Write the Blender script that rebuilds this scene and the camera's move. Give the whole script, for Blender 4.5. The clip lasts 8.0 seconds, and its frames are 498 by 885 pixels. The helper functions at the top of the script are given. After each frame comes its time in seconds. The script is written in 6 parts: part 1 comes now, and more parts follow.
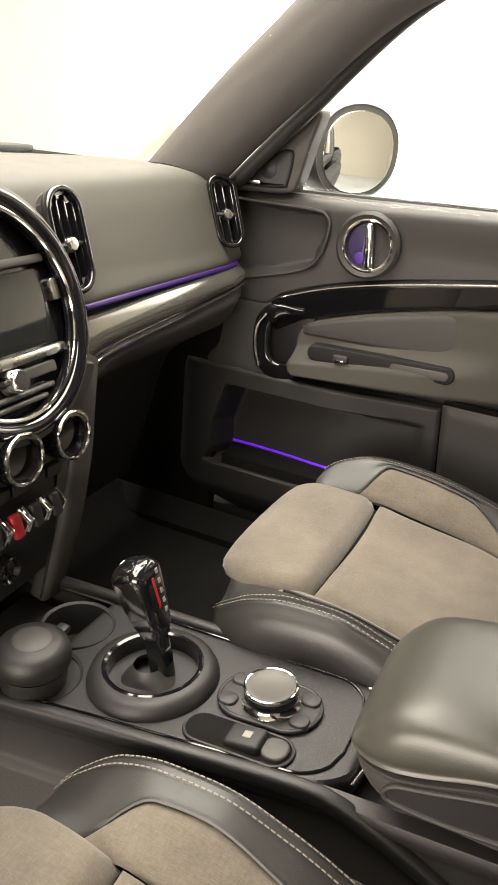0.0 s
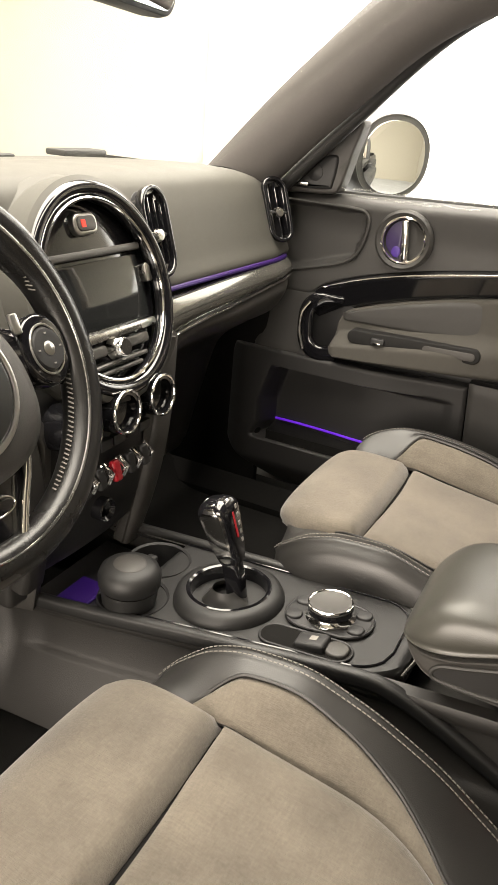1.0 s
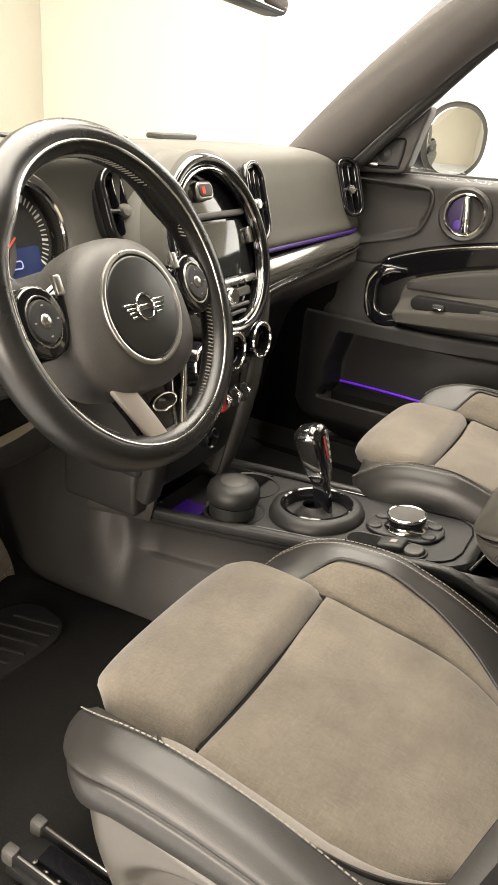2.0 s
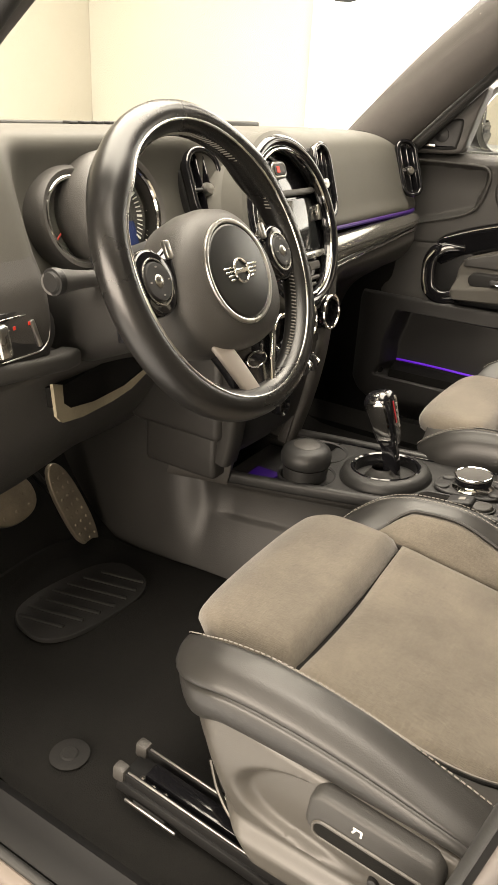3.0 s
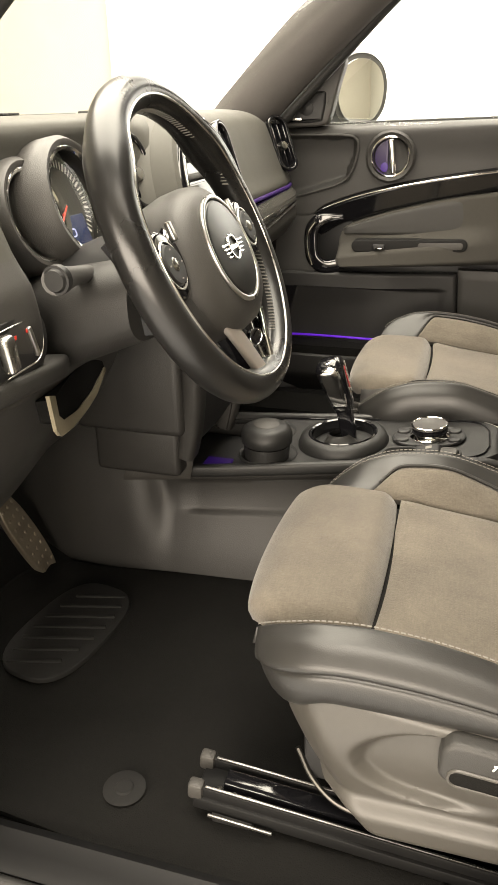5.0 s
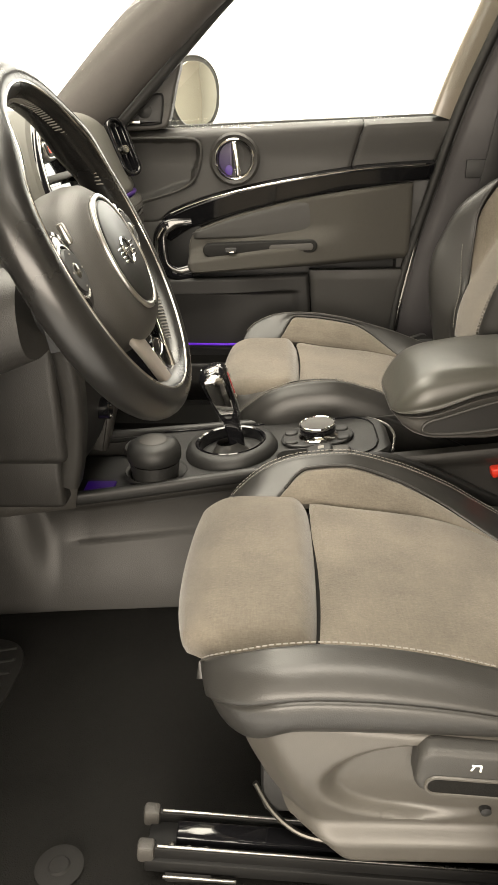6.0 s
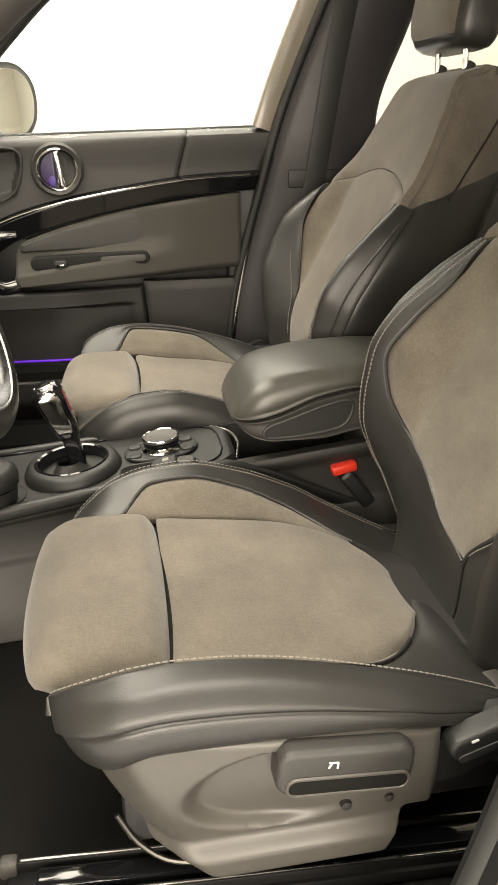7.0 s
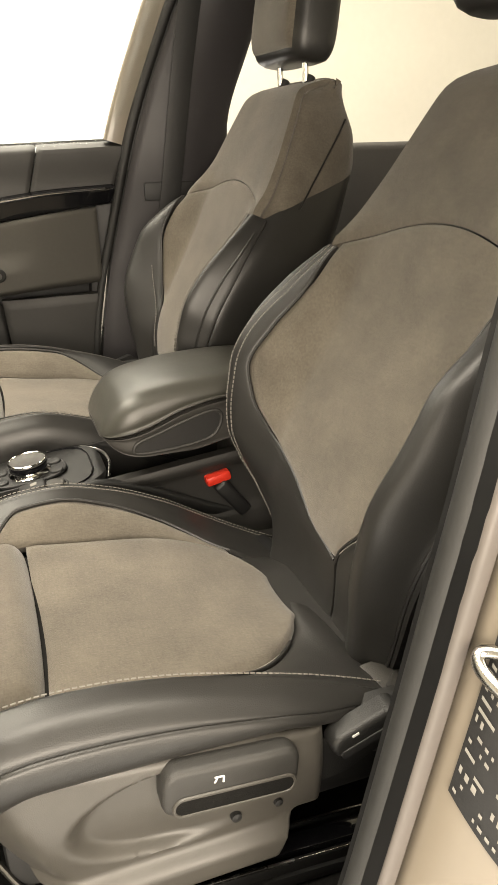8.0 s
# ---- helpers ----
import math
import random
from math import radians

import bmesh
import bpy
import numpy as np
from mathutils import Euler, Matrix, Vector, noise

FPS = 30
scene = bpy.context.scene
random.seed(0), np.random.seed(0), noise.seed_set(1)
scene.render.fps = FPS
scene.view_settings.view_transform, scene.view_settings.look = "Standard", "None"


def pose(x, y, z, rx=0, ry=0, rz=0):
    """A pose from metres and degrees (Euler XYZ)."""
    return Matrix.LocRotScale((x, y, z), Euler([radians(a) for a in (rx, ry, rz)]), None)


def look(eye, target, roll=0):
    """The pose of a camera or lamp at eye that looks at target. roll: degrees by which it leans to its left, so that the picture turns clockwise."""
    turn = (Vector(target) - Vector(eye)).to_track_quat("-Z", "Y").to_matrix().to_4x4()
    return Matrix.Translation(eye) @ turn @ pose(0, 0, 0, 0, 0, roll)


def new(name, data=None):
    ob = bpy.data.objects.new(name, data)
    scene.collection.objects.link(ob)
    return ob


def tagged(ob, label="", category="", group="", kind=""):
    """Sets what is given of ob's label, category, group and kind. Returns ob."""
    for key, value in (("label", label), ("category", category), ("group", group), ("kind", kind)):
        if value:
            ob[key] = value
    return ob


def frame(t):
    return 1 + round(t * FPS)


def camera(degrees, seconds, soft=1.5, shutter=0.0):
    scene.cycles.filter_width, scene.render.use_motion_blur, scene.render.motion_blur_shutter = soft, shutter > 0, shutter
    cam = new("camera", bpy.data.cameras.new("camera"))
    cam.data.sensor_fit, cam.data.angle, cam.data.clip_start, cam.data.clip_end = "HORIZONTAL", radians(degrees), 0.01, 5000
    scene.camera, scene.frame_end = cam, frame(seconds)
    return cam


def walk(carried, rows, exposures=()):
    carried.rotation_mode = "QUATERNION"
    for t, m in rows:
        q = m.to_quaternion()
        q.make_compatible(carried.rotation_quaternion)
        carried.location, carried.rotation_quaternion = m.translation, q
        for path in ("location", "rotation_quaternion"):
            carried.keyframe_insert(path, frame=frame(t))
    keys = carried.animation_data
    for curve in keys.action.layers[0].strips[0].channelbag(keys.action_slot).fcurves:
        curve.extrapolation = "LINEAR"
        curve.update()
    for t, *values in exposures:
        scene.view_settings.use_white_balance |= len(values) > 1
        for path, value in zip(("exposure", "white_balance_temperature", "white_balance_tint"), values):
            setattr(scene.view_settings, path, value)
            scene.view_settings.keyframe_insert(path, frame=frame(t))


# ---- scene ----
import functools

cam = camera(37.3, 8.0)
PATH = [
    (0, (-0.559, -0.238, 1.254), (1.111, 0.506, 0.445), 5.2),
    (0.5, (-0.636, -0.243, 1.264), (1.032, 0.512, 0.459), 5.2),
    (1, (-0.747, -0.251, 1.258), (0.912, 0.523, 0.454), 5.3),
    (1.5, (-0.857, -0.26, 1.246), (0.784, 0.548, 0.437), 5.2),
    (2, (-0.966, -0.268, 1.233), (0.648, 0.582, 0.414), 5.0),
    (3.5, (-1.095, -0.247, 1.197), (0.453, 0.705, 0.36), 2.8),
    (4, (-1.125, -0.203, 1.183), (0.462, 0.673, 0.339), 1.3),
    (5.5, (-1.144, 0.009, 1.179), (0.654, 0.304, 0.354), -1.2),
    (6, (-1.103, 0.042, 1.162), (0.72, 0.121, 0.344), -1.1),
    (6.5, (-1.088, 0.035, 1.165), (0.737, -0.07, 0.353), -1.0),
    (7, (-1.091, 0.025, 1.16), (0.715, -0.29, 0.361), -0.4),
    (7.5, (-1.096, 0.02, 1.158), (0.683, -0.441, 0.369), -0.7),
    (8, (-1.092, 0.001, 1.16), (0.646, -0.614, 0.384), -1.1),
]
walk(cam, [(t, look(eye, target, roll)) for t, eye, target, roll in PATH], exposures=((0.0, 0.23, 6500, 14), (2.0, 0.2, 6550, 14), (3.5, 0.08, 6900, 14), (4.0, 0.08, 6900, 14), (5.5, 0.05, 6600, 11), (7.5, 0.05, 6650, 11), (8.0, 0.02, 6750, 11)))

# ---- world, lights, exposure ----
world = bpy.data.worlds.new("world")
scene.world = world
world.use_nodes = True
world.node_tree.nodes["Background"].inputs[0].default_value = (1.0, 0.93, 0.80, 1)
world.node_tree.nodes["Background"].inputs[1].default_value = 0.25

WALL_GLOW = 3.0


def lamp(name, eye, target, sx, sy, power, colour):
    data = bpy.data.lights.new(name, "AREA")
    data.shape, data.size, data.size_y, data.energy, data.color = "RECTANGLE", sx, sy, power, colour
    ob = new(name, data)
    ob.matrix_world = look(eye, target)
    return ob


# studio soft boxes over and beside the car
lamp("studio_softbox", (0.2, 0.3, 3.2), (0.0, 0.2, 0.0), 3.4, 4.2, 620, (1.0, 0.93, 0.80))
lamp("studio_softbox", (-3.3, 0.4, 1.35), (0.0, 0.1, 0.8), 3.0, 1.5, 205, (1.0, 0.90, 0.76))


# ---- small tools ----
def cat(p, t, closed=False):
    """Point at t (0 to 1) of a smooth curve through the points p."""
    n = len(p)
    s = t * (n if closed else n - 1)
    i = int(math.floor(s))
    if not closed:
        i = max(0, min(n - 2, i))
    f = s - i

    def g(k):
        return np.asarray(p[k % n] if closed else p[max(0, min(n - 1, k))], float)
    a, b, c, d = g(i - 1), g(i), g(i + 1), g(i + 2)
    if not closed and i == 0:
        a = 2 * b - c
    if not closed and i == n - 2:
        d = 2 * c - b
    return 0.5 * (2 * b + (c - a) * f + (2 * a - 5 * b + 4 * c - d) * f * f + (3 * b - a - 3 * c + d) * f ** 3)


def smooth_pts(p, n, closed=False):
    m = n if closed else n - 1
    return [tuple(cat(p, i / m, closed)) for i in range(n)]


def tab(x, xs, ys):
    """Smooth table lookup."""
    if x <= xs[0]:
        return ys[0]
    if x >= xs[-1]:
        return ys[-1]
    i = max(k for k in range(len(xs) - 1) if xs[k] <= x)
    h = xs[i + 1] - xs[i]
    s = [(ys[k + 1] - ys[k]) / (xs[k + 1] - xs[k]) for k in range(len(xs) - 1)]

    def slope(k):
        if k == 0 or k == len(xs) - 1 or s[k - 1] * s[k] <= 0:
            return 0.0
        return 2 * s[k - 1] * s[k] / (s[k - 1] + s[k])
    f = (x - xs[i]) / h
    return ((1 + 2 * f) * (1 - f) ** 2 * ys[i] + f * (1 - f) ** 2 * h * slope(i)
            + f * f * (3 - 2 * f) * ys[i + 1] + f * f * (f - 1) * h * slope(i + 1))


def ease(a, b, x):
    f = max(0.0, min(1.0, (x - a) / (b - a)))
    return f * f * (3 - 2 * f)


def mesh_of(verts, faces):
    bm = bmesh.new()
    vs = [bm.verts.new(v) for v in verts]
    for f in faces:
        try:
            bm.faces.new([vs[i] for i in f])
        except ValueError:
            pass
    return bm


def rings(rows, closed=True, caps=True, loop=False):
    """A skin over rows of points."""
    n, m = len(rows), len(rows[0])
    verts = [p for r in rows for p in r]
    faces = []
    for i in range(n if loop else n - 1):
        for j in range(m if closed else m - 1):
            a, b = i * m + j, i * m + (j + 1) % m
            c, d = ((i + 1) % n) * m + (j + 1) % m, ((i + 1) % n) * m + j
            faces.append((a, b, c, d))
    if caps and closed and not loop:
        faces.append(tuple(range(m - 1, -1, -1)))
        faces.append(tuple((n - 1) * m + j for j in range(m)))
    bm = mesh_of(verts, faces)
    bmesh.ops.recalc_face_normals(bm, faces=bm.faces)
    return bm


def panel(f, nu, nv, puff=0.003, drop=0.004, edge=0.008, depth=0.02, flip=False):
    """An upholstered or moulded panel over f(u, v): its rim turns inwards, with a skirt behind it."""
    P = np.array([[f(i / nu, j / nv) for j in range(nv + 1)] for i in range(nu + 1)], float)
    N = np.cross(np.gradient(P, axis=0), np.gradient(P, axis=1))
    N /= np.linalg.norm(N, axis=2, keepdims=True) + 1e-12
    if flip:
        N = -N
    lu = np.linalg.norm(np.diff(P, axis=0), axis=2).sum(0).mean()
    lv = np.linalg.norm(np.diff(P, axis=1), axis=2).sum(1).mean()
    rows = []
    for i in range(nu + 1):
        row = []
        for j in range(nv + 1):
            d = min(min(i, nu - i) / nu * lu, min(j, nv - j) / nv * lv)
            h = -drop * (1 - min(1.0, d / edge)) ** 2 + puff * (1 - math.exp(-d / 0.03))
            row.append(tuple(P[i, j] + N[i, j] * h))
        rows.append(row)
    back = [tuple(P[i, j] - N[i, j] * depth) for i in range(nu + 1) for j in range(nv + 1)]
    w = nv + 1
    verts = [p for r in rows for p in r]
    faces = [(i * w + j, (i + 1) * w + j, (i + 1) * w + j + 1, i * w + j + 1) for i in range(nu) for j in range(nv)]
    off = len(verts)
    rim = [(i, 0) for i in range(nu)] + [(nu, j) for j in range(nv)] + [(i, nv) for i in range(nu, 0, -1)] + [(0, j) for j in range(nv, 0, -1)]
    verts += [back[i * w + j] for i, j in rim]
    k = len(rim)
    for a in range(k):
        b = (a + 1) % k
        (i0, j0), (i1, j1) = rim[a], rim[b]
        faces.append((i0 * w + j0, i1 * w + j1, off + b, off + a))
    bm = mesh_of(verts, faces)
    bmesh.ops.recalc_face_normals(bm, faces=bm.faces)
    return bm


def frames_along(path, up=None, closed=False):
    pts = [Vector(p) for p in path]
    n = len(pts)
    out = []
    last = None
    for i in range(n):
        a = pts[(i - 1) % n] if closed or i else pts[0]
        b = pts[(i + 1) % n] if closed or i < n - 1 else pts[-1]
        t = (b - a).normalized()
        if up is not None:
            s = t.cross(Vector(up)).normalized()
            u = s.cross(t).normalized()
        else:
            if last is None:
                u = t.orthogonal().normalized()
            else:
                u = (last - t * last.dot(t)).normalized()
            last = u
            s = t.cross(u)
        out.append((pts[i], s, u))
    return out


def sweep(path, profile, up=None, closed=False, caps=True, scale=None):
    """A profile of (side, up) pairs drawn along a path."""
    rows = []
    for i, (p, s, u) in enumerate(frames_along(path, up, closed)):
        k = scale[i] if scale else 1.0
        rows.append([tuple(p + s * (a * k) + u * (b * k)) for a, b in profile])
    return rings(rows, True, caps, closed)


def circle(r, n=12, ry=None):
    return [(r * math.cos(2 * math.pi * i / n), (ry or r) * math.sin(2 * math.pi * i / n)) for i in range(n)]


def rrect(w, h, r, n=4):
    """Outline of a rounded rectangle."""
    out = []
    for cx, cy, a in ((w / 2 - r, h / 2 - r, 0), (-w / 2 + r, h / 2 - r, 90), (-w / 2 + r, -h / 2 + r, 180), (w / 2 - r, -h / 2 + r, 270)):
        for i in range(n + 1):
            t = radians(a + 90 * i / n)
            out.append((cx + r * math.cos(t), cy + r * math.sin(t)))
    return out


def tube(path, r, n=10, closed=False, scale=None):
    return sweep(path, circle(r, n), None, closed, True, scale)


def lathe(profile, n=40):
    """Turned about z: (radius, z) pairs."""
    return rings([[(max(r, 1e-5) * math.cos(2 * math.pi * j / n), max(r, 1e-5) * math.sin(2 * math.pi * j / n), z) for j in range(n)] for r, z in profile], True, False)


def slab(outline, z0, z1, bevel=0.003, seg=3):
    """A plate with a rounded upper rim, in its own x, y plane."""
    cx = sum(p[0] for p in outline) / len(outline)
    cy = sum(p[1] for p in outline) / len(outline)
    size = max(math.hypot(p[0] - cx, p[1] - cy) for p in outline)
    rows = [[(x, y, z0) for x, y in outline]]
    for i in range(seg + 1):
        a = math.pi / 2 * i / seg
        inset, z = bevel * (1 - math.cos(a)), z1 - bevel + bevel * math.sin(a)
        row = []
        n = len(outline)
        for j, (x, y) in enumerate(outline):
            ax, ay = outline[j - 1]
            bx, by = outline[(j + 1) % n]
            tx, ty = bx - ax, by - ay
            l = math.hypot(tx, ty) or 1
            nx, ny = -ty / l, tx / l
            if nx * (cx - x) + ny * (cy - y) < 0 and size < 0.01:
                nx, ny = -nx, -ny
            row.append((x + nx * inset, y + ny * inset, z))
        rows.append(row)
    return rings(rows)


def rbox(sx, sy, sz, r=0.004, seg=2):
    bm = bmesh.new()
    bmesh.ops.create_cube(bm, size=1)
    bmesh.ops.scale(bm, vec=(sx, sy, sz), verts=bm.verts)
    bmesh.ops.bevel(bm, geom=list(bm.edges), offset=r, segments=seg, profile=0.5, affect="EDGES")
    return bm


def put(bm, m):
    bm.transform(m)
    return bm


def join(*bms):
    """Pieces of one part."""
    out = bms[0]
    for b in bms[1:]:
        me = bpy.data.meshes.new("piece")
        b.to_mesh(me)
        b.free()
        out.from_mesh(me)
        bpy.data.meshes.remove(me)
    return out


def basis(o, x, y, z):
    m = Matrix((Vector(x), Vector(y), Vector(z))).transposed().to_4x4()
    m.translation = o
    return m


def part(name, bm, material, parent=None, label="", sharp=40):
    me = bpy.data.meshes.new(name)
    for f in bm.faces:
        f.smooth = True
    lim = radians(sharp)
    for e in bm.edges:
        if len(e.link_faces) == 2 and e.calc_face_angle(0) > lim:
            e.smooth = False
    bm.to_mesh(me)
    bm.free()
    me.materials.append(material)
    ob = new(name, me)
    if parent:
        ob.parent = parent
    if label:
        ob["label"] = label
    return ob


def thing(name, label, category, at=(0, 0, 0), group="", kind=""):
    ob = new(name)
    ob.location = at
    ob.empty_display_size = 0.05
    return tagged(ob, label, category, group, kind)


def under(ob, *kids):
    """Hang parts built in world places under a thing that stands elsewhere."""
    inv = Matrix.Translation(ob.location).inverted()
    for k in kids:
        k.matrix_parent_inverse = inv


# ---- materials ----
def material(name, colour, rough=0.5, metal=0.0, vary=0.12, vary_scale=6.0, grain=0.0, grain_scale=400.0, cells=False,
             coat=0.0, sheen=0.0, spec=0.5, glow=None, glow_strength=0.0, rough_vary=0.08, weave=False):
    m = bpy.data.materials.new(name)
    m.use_nodes = True
    t = m.node_tree
    b = t.nodes["Principled BSDF"]
    b.inputs["Roughness"].default_value = rough
    b.inputs["Metallic"].default_value = metal
    b.inputs["Specular IOR Level"].default_value = spec
    b.inputs["Coat Weight"].default_value = coat
    b.inputs["Coat Roughness"].default_value = 0.06
    b.inputs["Sheen Weight"].default_value = sheen
    if glow:
        b.inputs["Emission Color"].default_value = (*glow, 1)
        b.inputs["Emission Strength"].default_value = glow_strength
    co = t.nodes.new("ShaderNodeTexCoord")
    big = t.nodes.new("ShaderNodeTexNoise")
    big.inputs["Scale"].default_value = vary_scale
    big.inputs["Detail"].default_value = 5
    big.inputs["Roughness"].default_value = 0.6
    t.links.new(co.outputs["Object"], big.inputs["Vector"])
    fine = t.nodes.new("ShaderNodeTexNoise")
    fine.inputs["Scale"].default_value = vary_scale * 22
    fine.inputs["Detail"].default_value = 3
    t.links.new(co.outputs["Object"], fine.inputs["Vector"])
    mixn = t.nodes.new("ShaderNodeMath")
    mixn.operation = "MULTIPLY_ADD"
    t.links.new(fine.outputs["Fac"], mixn.inputs[0])
    mixn.inputs[1].default_value = 0.35
    t.links.new(big.outputs["Fac"], mixn.inputs[2])
    ramp = t.nodes.new("ShaderNodeMapRange")
    ramp.inputs["From Min"].default_value, ramp.inputs["From Max"].default_value = 0.4, 0.95
    ramp.inputs["To Min"].default_value, ramp.inputs["To Max"].default_value = 1 - vary, 1 + vary
    t.links.new(mixn.outputs[0], ramp.inputs["Value"])
    tone = ramp.outputs[0]
    if weave:
        for stretch in ((0.10, 1.0, 0.5), (1.0, 0.10, 0.5)):
            mp, th, amt, both = (t.nodes.new("ShaderNode" + n) for n in ("Mapping", "TexNoise", "MapRange", "Math"))
            mp.inputs["Scale"].default_value = stretch
            th.inputs["Scale"].default_value = 640
            th.inputs["Detail"].default_value = 2
            amt.inputs["From Min"].default_value, amt.inputs["From Max"].default_value = 0.3, 0.7
            amt.inputs["To Min"].default_value, amt.inputs["To Max"].default_value = 0.94, 1.06
            both.operation = "MULTIPLY"
            t.links.new(co.outputs["Object"], mp.inputs["Vector"])
            t.links.new(mp.outputs[0], th.inputs["Vector"])
            t.links.new(th.outputs["Fac"], amt.inputs["Value"])
            t.links.new(tone, both.inputs[0])
            t.links.new(amt.outputs[0], both.inputs[1])
            tone = both.outputs[0]
    mul = t.nodes.new("ShaderNodeVectorMath")
    mul.operation = "SCALE"
    mul.inputs[0].default_value = colour
    t.links.new(tone, mul.inputs["Scale"])
    t.links.new(mul.outputs[0], b.inputs["Base Color"])
    rr = t.nodes.new("ShaderNodeMapRange")
    rr.inputs["From Min"].default_value, rr.inputs["From Max"].default_value = 0.3, 0.7
    rr.inputs["To Min"].default_value, rr.inputs["To Max"].default_value = max(0.02, rough - rough_vary), min(1, rough + rough_vary)
    t.links.new(big.outputs["Fac"], rr.inputs["Value"])
    t.links.new(rr.outputs[0], b.inputs["Roughness"])
    if grain:
        bump = t.nodes.new("ShaderNodeBump")
        bump.inputs["Strength"].default_value = grain
        bump.inputs["Distance"].default_value = 0.0006
        if cells:
            v = t.nodes.new("ShaderNodeTexVoronoi")
            v.feature = "F1"
            v.inputs["Scale"].default_value = grain_scale
            t.links.new(co.outputs["Object"], v.inputs["Vector"])
            t.links.new(v.outputs["Distance"], bump.inputs["Height"])
        else:
            v = t.nodes.new("ShaderNodeTexNoise")
            v.inputs["Scale"].default_value = grain_scale
            v.inputs["Detail"].default_value = 2
            if weave:
                mp = t.nodes.new("ShaderNodeMapping")
                mp.inputs["Scale"].default_value = (1.0, 0.22, 1.0)
                t.links.new(co.outputs["Object"], mp.inputs["Vector"])
                t.links.new(mp.outputs[0], v.inputs["Vector"])
            else:
                t.links.new(co.outputs["Object"], v.inputs["Vector"])
            t.links.new(v.outputs["Fac"], bump.inputs["Height"])
        t.links.new(bump.outputs[0], b.inputs["Normal"])
    return m


LEATHER = material("leather", (0.0225, 0.0218, 0.0203), 0.42, grain=0.16, grain_scale=700, cells=True, vary=0.12)
FABRIC = material("seat_fabric", (0.119, 0.104, 0.083), 0.95, vary=0.30, vary_scale=13, grain=1.0, grain_scale=900, weave=True, sheen=0.25, spec=0.2)
DASH = material("soft_dash_skin", (0.069, 0.067, 0.058), 0.62, grain=0.15, grain_scale=1300, cells=True, spec=0.3, vary=0.08)
SOFT = material("soft_door_skin", (0.030, 0.029, 0.0268), 0.55, grain=0.3, grain_scale=900, cells=True)
PLASTIC = material("grained_plastic", (0.046, 0.0437, 0.040), 0.5, grain=0.3, grain_scale=800, cells=True)
DOOR_PLASTIC = material("door_plastic", (0.0145, 0.0140, 0.0135), 0.55, grain=0.3, grain_scale=800, cells=True)
CONSOLE_SKIN = material("console_skin", (0.013, 0.013, 0.0125), 0.48, grain=0.25, grain_scale=900, cells=True)
FLANK = material("tunnel_trim", (0.023, 0.022, 0.0203), 0.5, grain=0.3, grain_scale=800, cells=True)
HOUSING = material("mirror_housing", (0.07, 0.07, 0.066), 0.45)
ROCKER = material("rocker_paint", (0.17, 0.19, 0.21), 0.3, coat=0.2, vary=0.04)
SKIRT = material("satin_plastic", (0.060, 0.056, 0.049), 0.40, grain=0.15, grain_scale=900)
DARK = material("dark_plastic", (0.014, 0.014, 0.014), 0.55, grain=0.2, grain_scale=800)
GLOSS = material("gloss_black", (0.006, 0.006, 0.007), 0.08, coat=0.6, rough_vary=0.03)
TRIM = material("smoked_gloss_trim", (0.19, 0.185, 0.165), 0.15, metal=0.7, coat=0.5, rough_vary=0.01, vary=0.02)
CHROME = material("chrome", (0.85, 0.84, 0.82), 0.10, metal=1.0, vary=0.03, rough_vary=0.04)
SATIN = material("satin_chrome", (0.55, 0.54, 0.51), 0.28, metal=1.0, vary=0.05)
CLOTH = material("pillar_cloth", (0.074, 0.068, 0.064), 0.9, vary=0.1, grain=0.4, grain_scale=1200)
# the carpet black also paints shade in slots and gaps of door, seat, dash
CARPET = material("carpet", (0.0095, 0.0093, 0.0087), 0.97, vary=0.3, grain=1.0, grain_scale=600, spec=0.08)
RUBBER = material("rubber", (0.016, 0.016, 0.015), 0.6, grain=0.2)
THREAD = material("thread", (0.19, 0.18, 0.16), 0.8)
ALU = material("brushed_aluminium", (0.62, 0.57, 0.52), 0.42, metal=0.75, vary=0.04)
HUB = material("hub_satin_black", (0.012, 0.0125, 0.0115), 0.30, vary=0.05)
WHEEL = material("wheel_leather", (0.011, 0.0107, 0.0102), 0.31, grain=0.06, grain_scale=900, cells=True, vary=0.2)
FLANGE = material("flange_paint", (0.125, 0.105, 0.088), 0.5, vary=0.08)
JAMB_FLANGE = material("jamb_flange", (0.115, 0.102, 0.093), 0.45, vary=0.06)
PILLAR = material("pillar_plastic", (0.026, 0.0236, 0.0255), 0.5, grain=0.2, grain_scale=900, cells=True)
PAINT = material("car_paint", (0.20, 0.172, 0.135), 0.35, coat=0.5, vary=0.03)
PLASTER = material("plaster", (0.42, 0.395, 0.33), 0.9, vary=0.05, vary_scale=1.2)
WHITE_PLASTER = material("white_plaster", (0.53, 0.51, 0.445), 0.9, vary=0.05, vary_scale=1.2)
CONCRETE = material("studio_floor", (0.56, 0.58, 0.61), 0.5, vary=0.15, vary_scale=2)
RED = material("red_plastic", (0.70, 0.04, 0.02), 0.4, vary=0.04)
VIOLET = material("violet_light", (0.1, 0.02, 0.4), 0.5, glow=(0.16, 0.01, 0.9), glow_strength=0.38)
VIOLET_DIM = material("violet_dim", (0.02, 0.01, 0.05), 0.4, glow=(0.10, 0.005, 0.9), glow_strength=0.004)
VIOLET_SPOT = material("violet_spot", (0.03, 0.01, 0.08), 0.4, glow=(0.12, 0.005, 0.9), glow_strength=0.12)
